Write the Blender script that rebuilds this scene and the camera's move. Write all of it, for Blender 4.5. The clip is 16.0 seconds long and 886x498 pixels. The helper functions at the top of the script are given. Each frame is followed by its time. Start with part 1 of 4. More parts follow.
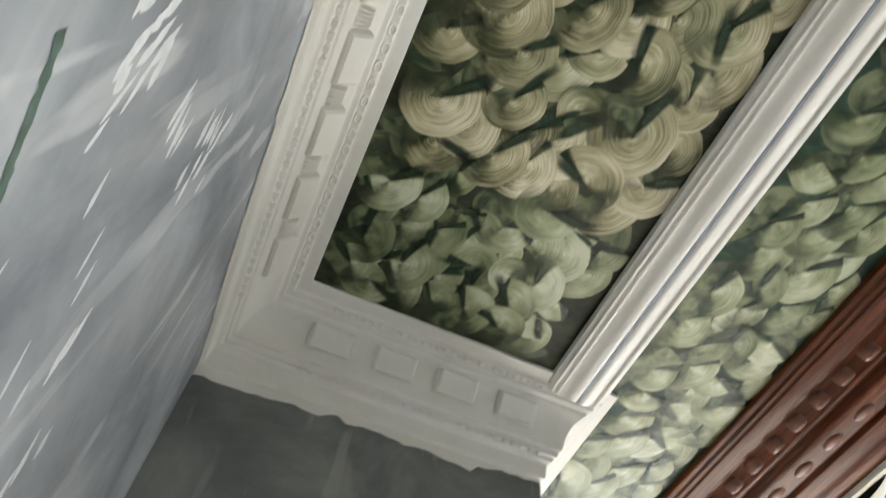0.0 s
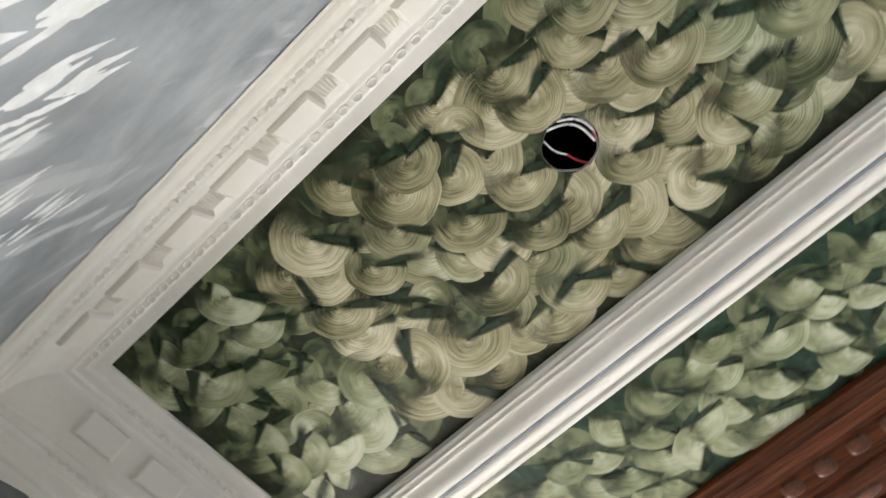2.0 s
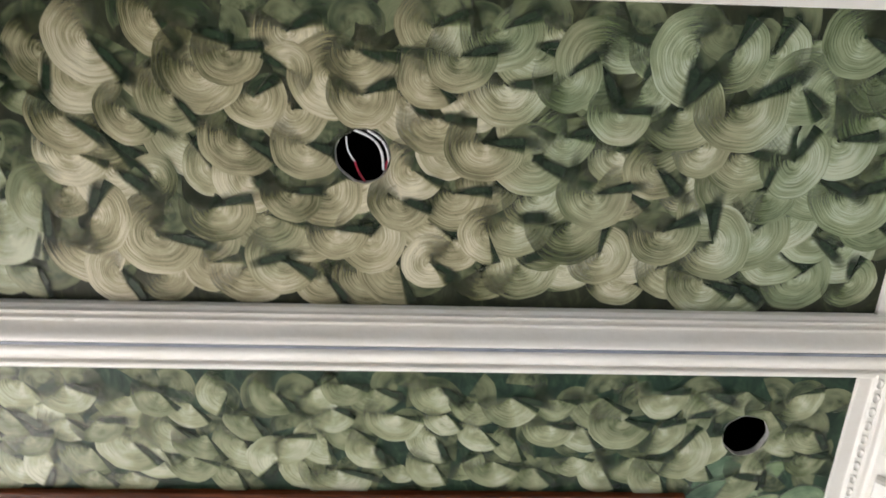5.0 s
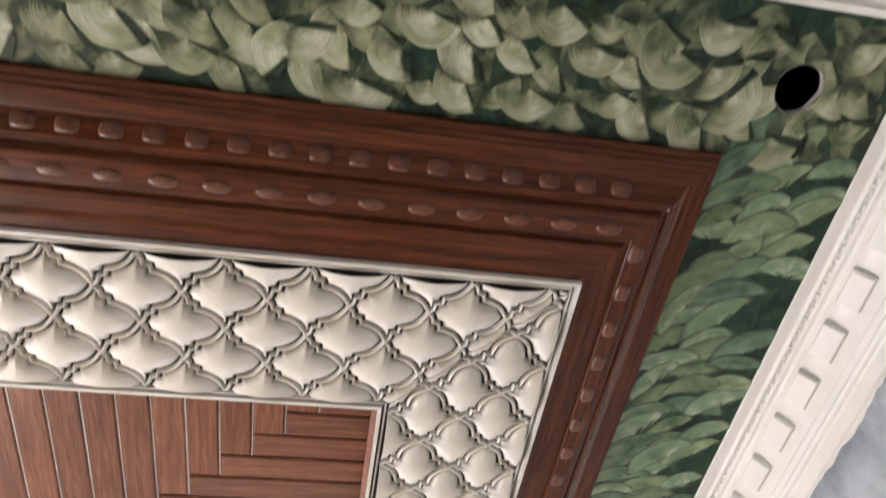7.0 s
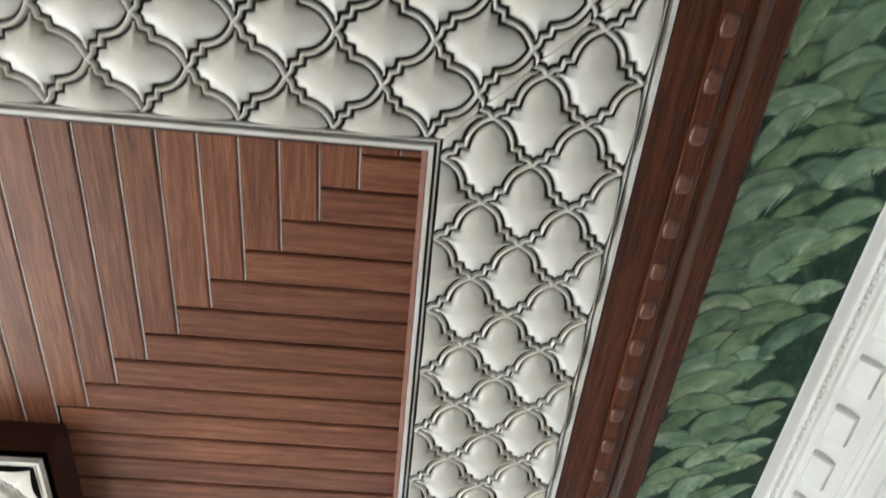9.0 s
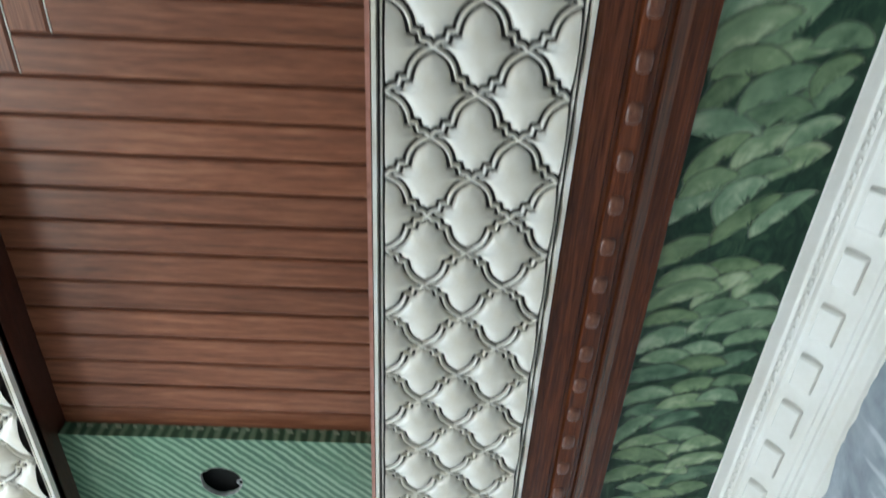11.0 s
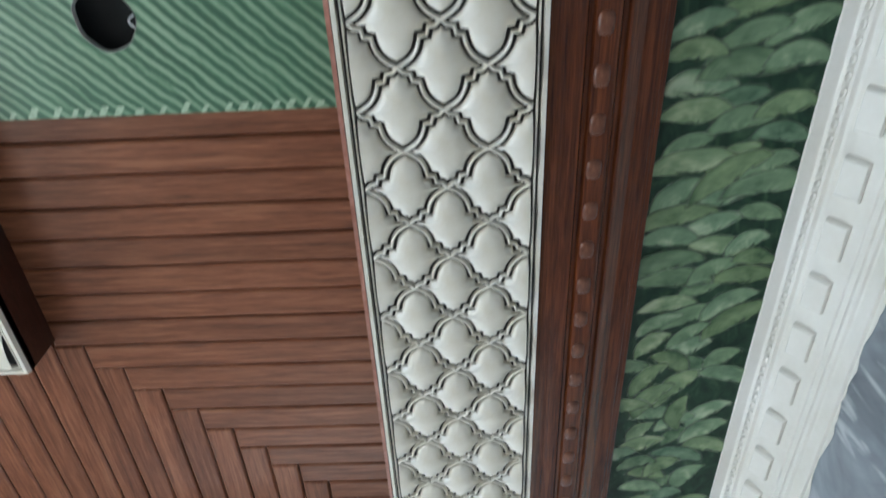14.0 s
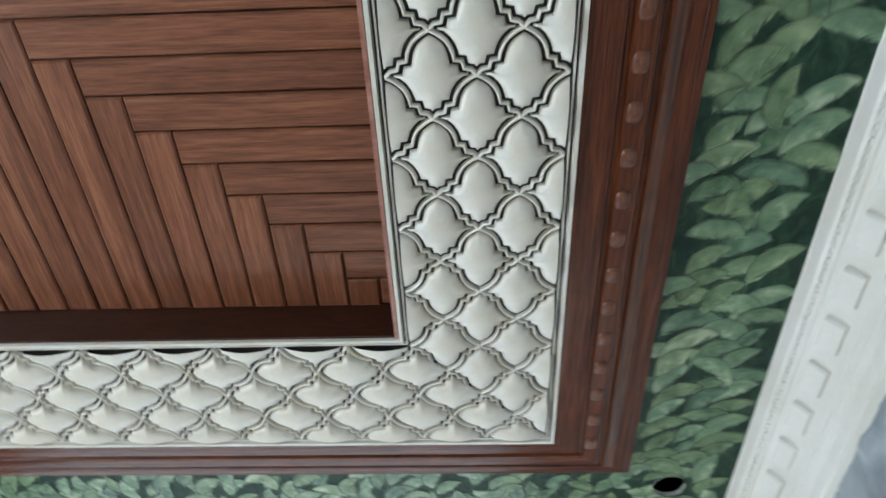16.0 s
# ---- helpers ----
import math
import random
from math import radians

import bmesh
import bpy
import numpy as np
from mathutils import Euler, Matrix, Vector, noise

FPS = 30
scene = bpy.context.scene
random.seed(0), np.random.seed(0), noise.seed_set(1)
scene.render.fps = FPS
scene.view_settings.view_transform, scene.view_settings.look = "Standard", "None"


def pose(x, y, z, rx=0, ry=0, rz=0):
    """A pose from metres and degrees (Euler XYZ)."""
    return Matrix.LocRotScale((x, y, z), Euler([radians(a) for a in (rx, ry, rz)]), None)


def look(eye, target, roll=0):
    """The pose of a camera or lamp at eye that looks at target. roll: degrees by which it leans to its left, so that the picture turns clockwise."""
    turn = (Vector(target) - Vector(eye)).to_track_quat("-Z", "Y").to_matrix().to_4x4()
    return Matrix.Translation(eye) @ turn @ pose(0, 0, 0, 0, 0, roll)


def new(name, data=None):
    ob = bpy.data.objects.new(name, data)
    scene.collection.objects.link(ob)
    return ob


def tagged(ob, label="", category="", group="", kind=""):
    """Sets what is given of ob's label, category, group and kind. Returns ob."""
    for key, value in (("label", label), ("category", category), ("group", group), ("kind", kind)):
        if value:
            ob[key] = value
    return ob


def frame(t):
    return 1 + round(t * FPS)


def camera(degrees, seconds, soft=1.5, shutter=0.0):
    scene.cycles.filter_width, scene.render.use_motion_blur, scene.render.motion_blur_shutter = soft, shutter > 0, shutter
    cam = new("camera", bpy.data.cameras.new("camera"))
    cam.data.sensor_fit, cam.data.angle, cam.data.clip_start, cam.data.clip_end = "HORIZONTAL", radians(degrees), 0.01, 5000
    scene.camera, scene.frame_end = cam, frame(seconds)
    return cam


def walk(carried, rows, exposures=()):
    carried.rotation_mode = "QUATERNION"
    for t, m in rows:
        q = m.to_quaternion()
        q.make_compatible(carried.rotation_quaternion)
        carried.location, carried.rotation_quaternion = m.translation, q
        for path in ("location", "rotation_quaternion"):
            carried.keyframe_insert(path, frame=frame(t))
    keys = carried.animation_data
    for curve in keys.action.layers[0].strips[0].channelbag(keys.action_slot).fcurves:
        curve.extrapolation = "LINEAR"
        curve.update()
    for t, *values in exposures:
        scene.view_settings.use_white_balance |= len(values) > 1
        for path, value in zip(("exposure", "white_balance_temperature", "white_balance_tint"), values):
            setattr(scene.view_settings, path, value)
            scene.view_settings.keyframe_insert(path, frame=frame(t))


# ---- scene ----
cam = camera(67.4, 16.0, shutter=0.5)
PATH = [
    (0, (0.691, 0.352, 1.624), (1.031, 1.31, 3.346), 4.9),
    (0.5, (0.694, 0.309, 1.638), (1.049, 1.132, 3.427), 5.9),
    (1, (0.691, 0.301, 1.625), (1.033, 0.934, 3.491), 5.8),
    (1.5, (0.689, 0.283, 1.625), (1.111, 0.829, 3.502), 2.2),
    (2, (0.69, 0.285, 1.619), (1.145, 0.709, 3.52), 0.2),
    (2.5, (0.691, 0.278, 1.622), (1.192, 0.6, 3.531), -0.7),
    (3, (0.689, 0.267, 1.621), (1.232, 0.47, 3.536), -2.9),
    (3.5, (0.688, 0.258, 1.619), (1.287, 0.337, 3.526), -7.7),
    (3.7, (0.689, 0.241, 1.624), (1.289, 0.287, 3.531), -7.3),
    (6, (0.885, 0.118, 1.572), (1.678, -0.016, 3.403), -2.9),
    (6.5, (1.093, 0.217, 1.566), (1.968, 0.028, 3.355), -3.2),
    (7, (1.309, 0.295, 1.531), (2.281, 0.011, 3.255), -8.5),
    (7.5, (1.488, 0.273, 1.517), (2.45, 0.02, 3.252), -7.3),
    (8, (1.678, 0.177, 1.54), (2.566, 0.037, 3.326), -4.1),
    (8.5, (1.829, 0.154, 1.531), (2.74, 0.054, 3.309), -0.8),
    (9, (1.978, 0.209, 1.525), (2.931, 0.109, 3.28), -0.7),
    (9.2, (2.032, 0.223, 1.527), (2.993, 0.118, 3.278), -0.6),
    (11.5, (2.972, 0.021, 1.461), (4.011, -0.017, 3.169), -0.0),
    (12, (3.236, -0.008, 1.433), (4.229, -0.023, 3.168), 1.8),
    (12.5, (3.398, 0.037, 1.446), (4.414, -0.083, 3.164), -2.8),
    (13, (3.556, 0.057, 1.443), (4.631, -0.054, 3.126), -1.7),
    (13.5, (3.793, 0.015, 1.449), (4.859, -0.033, 3.14), -1.6),
    (14, (3.992, -0.027, 1.466), (5.073, 0.023, 3.147), 0.2),
    (14.5, (4.223, -0.024, 1.457), (5.381, -0.006, 3.088), -0.7),
    (15, (4.464, 0.046, 1.472), (5.625, -0.072, 3.097), -3.6),
    (15.5, (4.666, 0.061, 1.478), (5.895, -0.054, 3.051), -1.3),
    (16, (4.861, 0.007, 1.508), (6.018, 0.096, 3.138), 2.4),
]
EXPOSURE = [(0, 3.06, 6850, 11), (1.5, 3.24, 6900, 13), (3.7, 3.29, 6900, 14), (6, 3.10, 6750, 20), (7, 2.88, 7050, 23), (8, 2.76, 7000, 23), (9, 2.62, 6350, 10), (11.5, 2.45, 5850, 3), (14, 2.2, 5900, 6), (16, 2.2, 5900, 5)]
walk(cam, [(t, look(eye, target, roll)) for t, eye, target, roll in PATH], EXPOSURE)

# ---------------------------------------------------------------- light
world = bpy.data.worlds.new("sky")
scene.world = world
world.use_nodes = True
wn = world.node_tree.nodes
sky = wn.new("ShaderNodeTexSky")
sky.sky_type, sky.sun_disc = "NISHITA", False
sky.sun_elevation, sky.sun_rotation = radians(46), radians(30)
world.node_tree.links.new(sky.outputs[0], wn["Background"].inputs[0])
wn["Background"].inputs[1].default_value = 0.1

sun_data = bpy.data.lights.new("sun", "SUN")
sun_data.energy, sun_data.angle, sun_data.color = 5.0, radians(0.53), (1.0, 0.96, 0.91)
sun = new("sun", sun_data)
sun.matrix_world = look((0, 0, 6), (-0.35, -0.6, 6 - 0.72))


def window_light(name, m, sx, sy, watts, colour):
    lamp = bpy.data.lights.new(name, "AREA")
    lamp.shape, lamp.size, lamp.size_y, lamp.energy, lamp.color = "RECTANGLE", sx, sy, watts, colour
    ob = new(name, lamp)
    ob.matrix_world = m
    return ob


# ---------------------------------------------------------------- plan (metres)
ZC, ZL, ZP, ZBR = 2.79, 2.70, 2.818, 2.772      # green ceiling, lattice panels, planks, cross panel
TOP = 3.12                                      # underside of the slab above
WX0, WX1, WY0, WY1 = 0.558, 9.0, -0.922, 4.07  # wall faces
PIER_X, PIER_Y = 1.30, 1.332                   # the pier beside the bay
CN = 0.145                                     # cornice projection
MX0, MX1 = 1.276, 1.417                         # white moulding across the ceiling
BX0, BX1, BY0, BY1 = 1.722, 6.61, -0.455, 3.62  # brown frame, outer edge
OX0, OX1, OY0, OY1 = 2.012, 6.36, -0.205, 3.37  # lattice ring, outer edge
IX0, IX1, IY0, IY1 = 2.407, 5.965, 0.19, 2.975   # lattice ring, inner edge
QX0, QX1, QY0, QY1 = 3.28, 5.105, 1.055, 2.13     # hanging box
GX0, GX1 = 4.112, 4.476                         # green cross panel
HOLE_R = 0.05
HOLES = [(0.98, 0.25), (1.57, -0.567), (6.70, -0.592)]
HOLE_BR, HOLE_BR_R = (4.284, 0.637), 0.059
P = 0.17                                        # lattice repeat
X0 = 2.42

window_light("window_lamp_east", pose(WX1 - 0.02, 1.3, 1.35, 0, 60, 0), 1.5, 3.4, 11, (0.86, 0.945, 1.0))
window_light("window_lamp_north", pose(4.5, WY1 - 0.02, 1.2, -62, 0, 0), 3.2, 1.1, 36, (0.86, 0.945, 1.0))


# ---------------------------------------------------------------- materials
def material(name, rough=0.5, metal=0.0):
    m = bpy.data.materials.new(name)
    m.use_nodes = True
    b = m.node_tree.nodes["Principled BSDF"]
    b.inputs["Roughness"].default_value, b.inputs["Metallic"].default_value = rough, metal
    return m, m.node_tree, b


def node(tree, kind, **values):
    n = tree.nodes.new(kind)
    for key, value in values.items():
        n.inputs[key.replace("_", " ")].default_value = value
    return n


def ramp(tree, source, stops):
    n = tree.nodes.new("ShaderNodeValToRGB")
    while len(n.color_ramp.elements) < len(stops):
        n.color_ramp.elements.new(0.5)
    for e, (p, c) in zip(n.color_ramp.elements, stops):
        e.position, e.color = p, (*c, 1) if len(c) == 3 else c
    tree.links.new(source, n.inputs[0])
    return n.outputs[0]


def mixed(tree, fac, a, b, blend="MIX"):
    n = tree.nodes.new("ShaderNodeMix")
    n.data_type, n.blend_type = "RGBA", blend
    for socket, value in ((n.inputs[0], fac), (n.inputs[6], a), (n.inputs[7], b)):
        if isinstance(value, (int, float)):
            socket.default_value = value
        elif isinstance(value, tuple):
            socket.default_value = (*value, 1)
        else:
            tree.links.new(value, socket)
    return n.outputs[2]


def maths(tree, op, a, b=0.0, clamp=False):
    n = tree.nodes.new("ShaderNodeMath")
    n.operation, n.use_clamp = op, clamp
    for socket, value in zip(n.inputs, (a, b)):
        if isinstance(value, (int, float)):
            socket.default_value = value
        else:
            tree.links.new(value, socket)
    return n.outputs[0]


def coords(tree, scale=(1, 1, 1), turn=(0, 0, 0), per_object=False):
    c = tree.nodes.new("ShaderNodeTexCoord")
    n = tree.nodes.new("ShaderNodeMapping")
    n.inputs["Scale"].default_value = scale
    n.inputs["Rotation"].default_value = [radians(a) for a in turn]
    tree.links.new(c.outputs["Object"], n.inputs[0])
    if per_object:
        info = tree.nodes.new("ShaderNodeObjectInfo")
        add = tree.nodes.new("ShaderNodeVectorMath")
        scaled = maths(tree, "MULTIPLY", info.outputs["Random"], 37.0)
        tree.links.new(n.outputs[0], add.inputs[0])
        tree.links.new(scaled, add.inputs[1])
        return add.outputs[0]
    return n.outputs[0]


def noisy(tree, vector, scale, detail=4.0, rough=0.55, distortion=0.0):
    n = node(tree, "ShaderNodeTexNoise", Scale=scale, Detail=detail, Roughness=rough, Distortion=distortion)
    tree.links.new(vector, n.inputs["Vector"])
    return n.outputs[0]


def bump(tree, b, height, strength, distance=0.002):
    n = node(tree, "ShaderNodeBump", Strength=strength, Distance=distance)
    tree.links.new(height, n.inputs["Height"])
    tree.links.new(n.outputs[0], b.inputs["Normal"])


def set_colour(tree, b, socket):
    tree.links.new(socket, b.inputs["Base Color"])


def plaster_white(name, tone, dirt, patch=4.0):
    m, t, b = material(name, 0.42)
    v = coords(t)
    big = noisy(t, v, patch)
    fine = noisy(t, v, 60.0, 5)
    col = mixed(t, ramp(t, big, [(0.35, (0, 0, 0)), (0.7, (1, 1, 1))]), tone, dirt)
    col = mixed(t, 0.25, col, ramp(t, fine, [(0.3, dirt), (0.7, tone)]))
    set_colour(t, b, col)
    bump(t, b, fine, 0.25, 0.003)
    return m


white_paint = plaster_white("white_plaster_paint", (0.84, 0.81, 0.755), (0.73, 0.69, 0.61))
lattice_white = plaster_white("ivory_lattice_paint", (0.81, 0.775, 0.715), (0.69, 0.615, 0.475), 9.0)
lattice_white.node_tree.nodes["Principled BSDF"].inputs["Roughness"].default_value = 0.33


def wood(name, dark, mid, light, grain=(1.2, 14, 14), rough=0.38, per_object=True):
    m, t, b = material(name, rough)
    v = coords(t, grain, per_object=per_object)
    streak = noisy(t, v, 5.0, 6, 0.6, 0.6)
    fine = noisy(t, v, 22.0, 4, 0.6)
    patch = noisy(t, coords(t, per_object=per_object), 2.3, 3)
    col = ramp(t, streak, [(0.32, dark), (0.5, mid), (0.68, light)])
    col = mixed(t, 0.35, col, ramp(t, fine, [(0.35, dark), (0.65, light)]))
    col = mixed(t, maths(t, "MULTIPLY", patch, 0.45), col, dark)
    if per_object:
        info = t.nodes.new("ShaderNodeObjectInfo")
        hue = t.nodes.new("ShaderNodeHueSaturation")
        t.links.new(col, hue.inputs["Color"])
        t.links.new(maths(t, "ADD", maths(t, "MULTIPLY", info.outputs["Random"], 0.28), 0.84), hue.inputs["Value"])
        col = hue.outputs[0]
    set_colour(t, b, col)
    bump(t, b, fine, 0.2, 0.0015)
    return m


plank_x = wood("plank_wood_along_x", (0.095, 0.029, 0.013), (0.235, 0.080, 0.038), (0.39, 0.162, 0.083), (0.8, 15, 15), 0.3)
plank_y = wood("plank_wood_along_y", (0.095, 0.029, 0.013), (0.235, 0.080, 0.038), (0.39, 0.162, 0.083), (15, 0.8, 15), 0.3)
for m in (plank_x, plank_y):
    m.node_tree.nodes["Principled BSDF"].inputs["Specular IOR Level"].default_value = 0.35
stain = (0.03, 0.007, 0.0025), (0.122, 0.028, 0.008), (0.25, 0.072, 0.024)
brown_x = wood("dark_brown_stain_along_x", *stain, (0.7, 17, 17), 0.24, False)
brown_y = wood("dark_brown_stain_along_y", *stain, (17, 0.7, 17), 0.24, False)
for m in (brown_x, brown_y):
    m.node_tree.nodes["Principled BSDF"].inputs["Specular IOR Level"].default_value = 0.3
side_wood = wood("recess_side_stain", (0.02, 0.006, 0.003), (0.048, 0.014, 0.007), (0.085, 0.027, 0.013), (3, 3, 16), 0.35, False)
worn_wood = wood("worn_highlight_stain", (0.045, 0.011, 0.004), (0.15, 0.042, 0.017), (0.32, 0.13, 0.068), (12, 12, 12), 0.3, False)


def plain(name, colour, rough=0.5, spread=0.25, scale=30.0):
    m, t, b = material(name, rough)
    n = noisy(t, coords(t), scale, 4)
    set_colour(t, b, ramp(t, n, [(0.3, tuple(c * (1 - spread) for c in colour)), (0.7, tuple(c * (1 + spread) for c in colour))]))
    bump(t, b, n, 0.15, 0.001)
    return m


groove = plain("dark_groove_glaze", (0.022, 0.017, 0.014), 0.6)
# near-black colour stands in for the unlit space behind the holes
void_shade = plain("painted_void_shade", (0.006, 0.006, 0.006), 0.95)
floor_paint = plain("dusty_cement_floor", (0.5, 0.465, 0.415), 0.7, 0.15, 6.0)
green_base, gt, gb = material("dark_green_paint", 0.5)
gb.inputs["Specular IOR Level"].default_value = 0.25
gn = noisy(gt, coords(gt, (1, 1.6, 1), (0, 0, 30)), 17.0, 5, 0.6, 1.2)
set_colour(gt, gb, ramp(gt, gn, [(0.36, (0.008, 0.024, 0.013)), (0.56, (0.018, 0.047, 0.026)), (0.78, (0.07, 0.115, 0.062))]))
bump(gt, gb, gn, 0.2, 0.001)
olive_base, ot, ob_ = material("dark_olive_paint", 0.5)
ob_.inputs["Specular IOR Level"].default_value = 0.25
on = noisy(ot, coords(ot, (1, 1.6, 1), (0, 0, 30)), 15.0, 5, 0.6, 1.2)
set_colour(ot, ob_, ramp(ot, on, [(0.36, (0.012, 0.016, 0.007)), (0.56, (0.026, 0.032, 0.014)), (0.78, (0.085, 0.09, 0.042))]))
bump(ot, ob_, on, 0.2, 0.001)
rim_plaster = plain("raw_plaster_edge", (0.36, 0.35, 0.32), 0.7, 0.3, 90.0)
red_wire = plain("red_cable_sheath", (0.45, 0.02, 0.05), 0.35)
white_wire = plain("white_cable_sheath", (0.75, 0.75, 0.75), 0.35)


def fan_paint():
    m, t, b = material("brushed_green_fan_paint", 0.27)
    attrs = []
    for key in ("fan_u", "fan_v", "fan_r"):
        a = t.nodes.new("ShaderNodeAttribute")
        a.attribute_name = key
        attrs.append(a.outputs["Fac"])
    u, v, r = attrs
    kind = maths(t, "FLOOR", r)

    def is_kind(k):
        return maths(t, "COMPARE", kind, float(k))
    leaf, bar, dull, soft_ = is_kind(1), is_kind(2), is_kind(3), is_kind(4)
    vec = t.nodes.new("ShaderNodeCombineXYZ")
    t.links.new(maths(t, "MULTIPLY", v, 34.0), vec.inputs[0])
    t.links.new(maths(t, "MULTIPLY", u, 2.6), vec.inputs[1])
    t.links.new(maths(t, "MULTIPLY", r, 91.0), vec.inputs[2])
    lines = noisy(t, vec.outputs[0], 1.0, 4, 0.65)
    vec2 = t.nodes.new("ShaderNodeCombineXYZ")
    t.links.new(maths(t, "MULTIPLY", v, 1.6), vec2.inputs[0])
    t.links.new(maths(t, "MULTIPLY", u, 2.2), vec2.inputs[1])
    t.links.new(maths(t, "MULTIPLY", r, 53.0), vec2.inputs[2])
    broad = noisy(t, vec2.outputs[0], 1.0, 2)
    # a dark wedge where the brush lands, thick paint, thin at the end of the turn
    load = ramp(t, u, [(0.0, (0.02,) * 3), (0.045, (0.1,) * 3), (0.085, (0.8,) * 3), (0.3, (0.92,) * 3), (0.62, (0.75,) * 3), (0.85, (0.5,) * 3), (1.0, (0.25,) * 3)])
    comb = t.nodes.new("ShaderNodeCombineXYZ")
    t.links.new(maths(t, "MULTIPLY", u, 13.0), comb.inputs[0])
    t.links.new(maths(t, "MULTIPLY", v, 1.5), comb.inputs[1])
    t.links.new(maths(t, "MULTIPLY", r, 37.0), comb.inputs[2])
    hairs = noisy(t, comb.outputs[0], 1.0, 3)
    calm = maths(t, "MAXIMUM", leaf, soft_)
    rise = maths(t, "MULTIPLY", v, maths(t, "COSINE", maths(t, "MULTIPLY", maths(t, "SUBTRACT", u, 0.5), 2.95)))
    load = mixed(t, leaf, load, ramp(t, rise, [(0.0, (0.80,) * 3), (0.3, (0.84,) * 3), (0.65, (0.78,) * 3), (1.0, (0.70,) * 3)]))
    ridge = maths(t, "SUBTRACT", 0.92, maths(t, "MULTIPLY", calm, 0.52))
    k = maths(t, "ADD", maths(t, "MULTIPLY", maths(t, "SUBTRACT", lines, 0.5), ridge), maths(t, "MULTIPLY", maths(t, "SUBTRACT", broad, 0.5), maths(t, "SUBTRACT", 1.1, maths(t, "MULTIPLY", leaf, 0.1))))
    k = maths(t, "ADD", k, load)
    k = maths(t, "ADD", k, maths(t, "MULTIPLY", maths(t, "MULTIPLY", maths(t, "SUBTRACT", hairs, 0.5), leaf), 0.2))
    k = maths(t, "SUBTRACT", k, maths(t, "MULTIPLY", maths(t, "FRACT", maths(t, "MULTIPLY", r, 7.3)), 0.36), True)
    tan_ = ramp(t, k, [(0.0, (0.018, 0.032, 0.015)), (0.3, (0.115, 0.115, 0.055)), (0.7, (0.45, 0.405, 0.25)), (1.0, (0.74, 0.69, 0.51))])
    fresh = ramp(t, k, [(0.0, (0.018, 0.036, 0.017)), (0.3, (0.105, 0.14, 0.065)), (0.7, (0.30, 0.35, 0.205)), (1.0, (0.54, 0.59, 0.43))])
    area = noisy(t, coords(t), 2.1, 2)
    # the colour mix leans greener towards the south end of the bay
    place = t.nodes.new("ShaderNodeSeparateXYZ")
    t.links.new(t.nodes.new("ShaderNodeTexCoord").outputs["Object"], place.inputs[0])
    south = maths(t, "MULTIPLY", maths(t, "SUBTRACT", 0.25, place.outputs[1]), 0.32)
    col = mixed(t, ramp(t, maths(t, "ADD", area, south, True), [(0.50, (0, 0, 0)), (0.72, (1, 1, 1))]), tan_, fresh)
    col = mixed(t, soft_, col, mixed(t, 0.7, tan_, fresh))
    cool_leaf = ramp(t, k, [(0.0, (0.016, 0.046, 0.029)), (0.35, (0.068, 0.122, 0.074)), (0.75, (0.185, 0.275, 0.17)), (1.0, (0.40, 0.47, 0.32))])
    warm_leaf = ramp(t, k, [(0.0, (0.02, 0.045, 0.018)), (0.35, (0.085, 0.13, 0.052)), (0.75, (0.235, 0.29, 0.12)), (1.0, (0.44, 0.47, 0.25))])
    col = mixed(t, leaf, col, mixed(t, maths(t, "MULTIPLY", maths(t, "FRACT", maths(t, "MULTIPLY", r, 3.7)), 0.55), cool_leaf, warm_leaf))
    col = mixed(t, dull, col, ramp(t, broad, [(0.35, (0.035, 0.055, 0.028)), (0.65, (0.19, 0.21, 0.115))]))
    col = mixed(t, bar, col, ramp(t, lines, [(0.3, (0.012, 0.024, 0.013)), (0.6, (0.030, 0.050, 0.027)), (0.8, (0.11, 0.14, 0.075))]))
    set_colour(t, b, col)
    # thin paint: strokes run out in bristle lines at the end of a turn, bars at both ends, leaves at the base
    fray = maths(t, "MULTIPLY", maths(t, "SUBTRACT", lines, 0.5), 2.2)
    fan_cover = maths(t, "ADD", ramp(t, u, [(0.0, (1,) * 3), (0.66, (1,) * 3), (1.0, (0.05,) * 3)]), maths(t, "MULTIPLY", fray, 0.6))
    bar_cover = maths(t, "ADD", mixed(t, 1.0, ramp(t, v, [(0.0, (0.25,) * 3), (0.25, (1.1,) * 3), (0.6, (1,) * 3), (1.0, (0.0,) * 3)]), ramp(t, u, [(0.0, (0.1,) * 3), (0.3, (1,) * 3), (0.7, (1,) * 3), (1.0, (0.1,) * 3)]), "MULTIPLY"), maths(t, "MULTIPLY", fray, 0.25))
    ragged = maths(t, "ADD", rise, maths(t, "MULTIPLY", maths(t, "SUBTRACT", hairs, 0.5), 0.5))
    leaf_cover = mixed(t, 1.0, ramp(t, ragged, [(0.05, (0.0,) * 3), (0.2, (1,) * 3)]), ramp(t, v, [(0.86, (1,) * 3), (1.0, (0.35,) * 3)]), "MULTIPLY")
    cover = mixed(t, bar, fan_cover, bar_cover)
    cover = mixed(t, leaf, cover, leaf_cover)
    t.links.new(maths(t, "ADD", cover, 0.0, True), b.inputs["Alpha"])
    b.inputs["Specular IOR Level"].default_value = 0.35
    bump(t, b, lines, 0.45, 0.001)
    return m


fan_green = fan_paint()


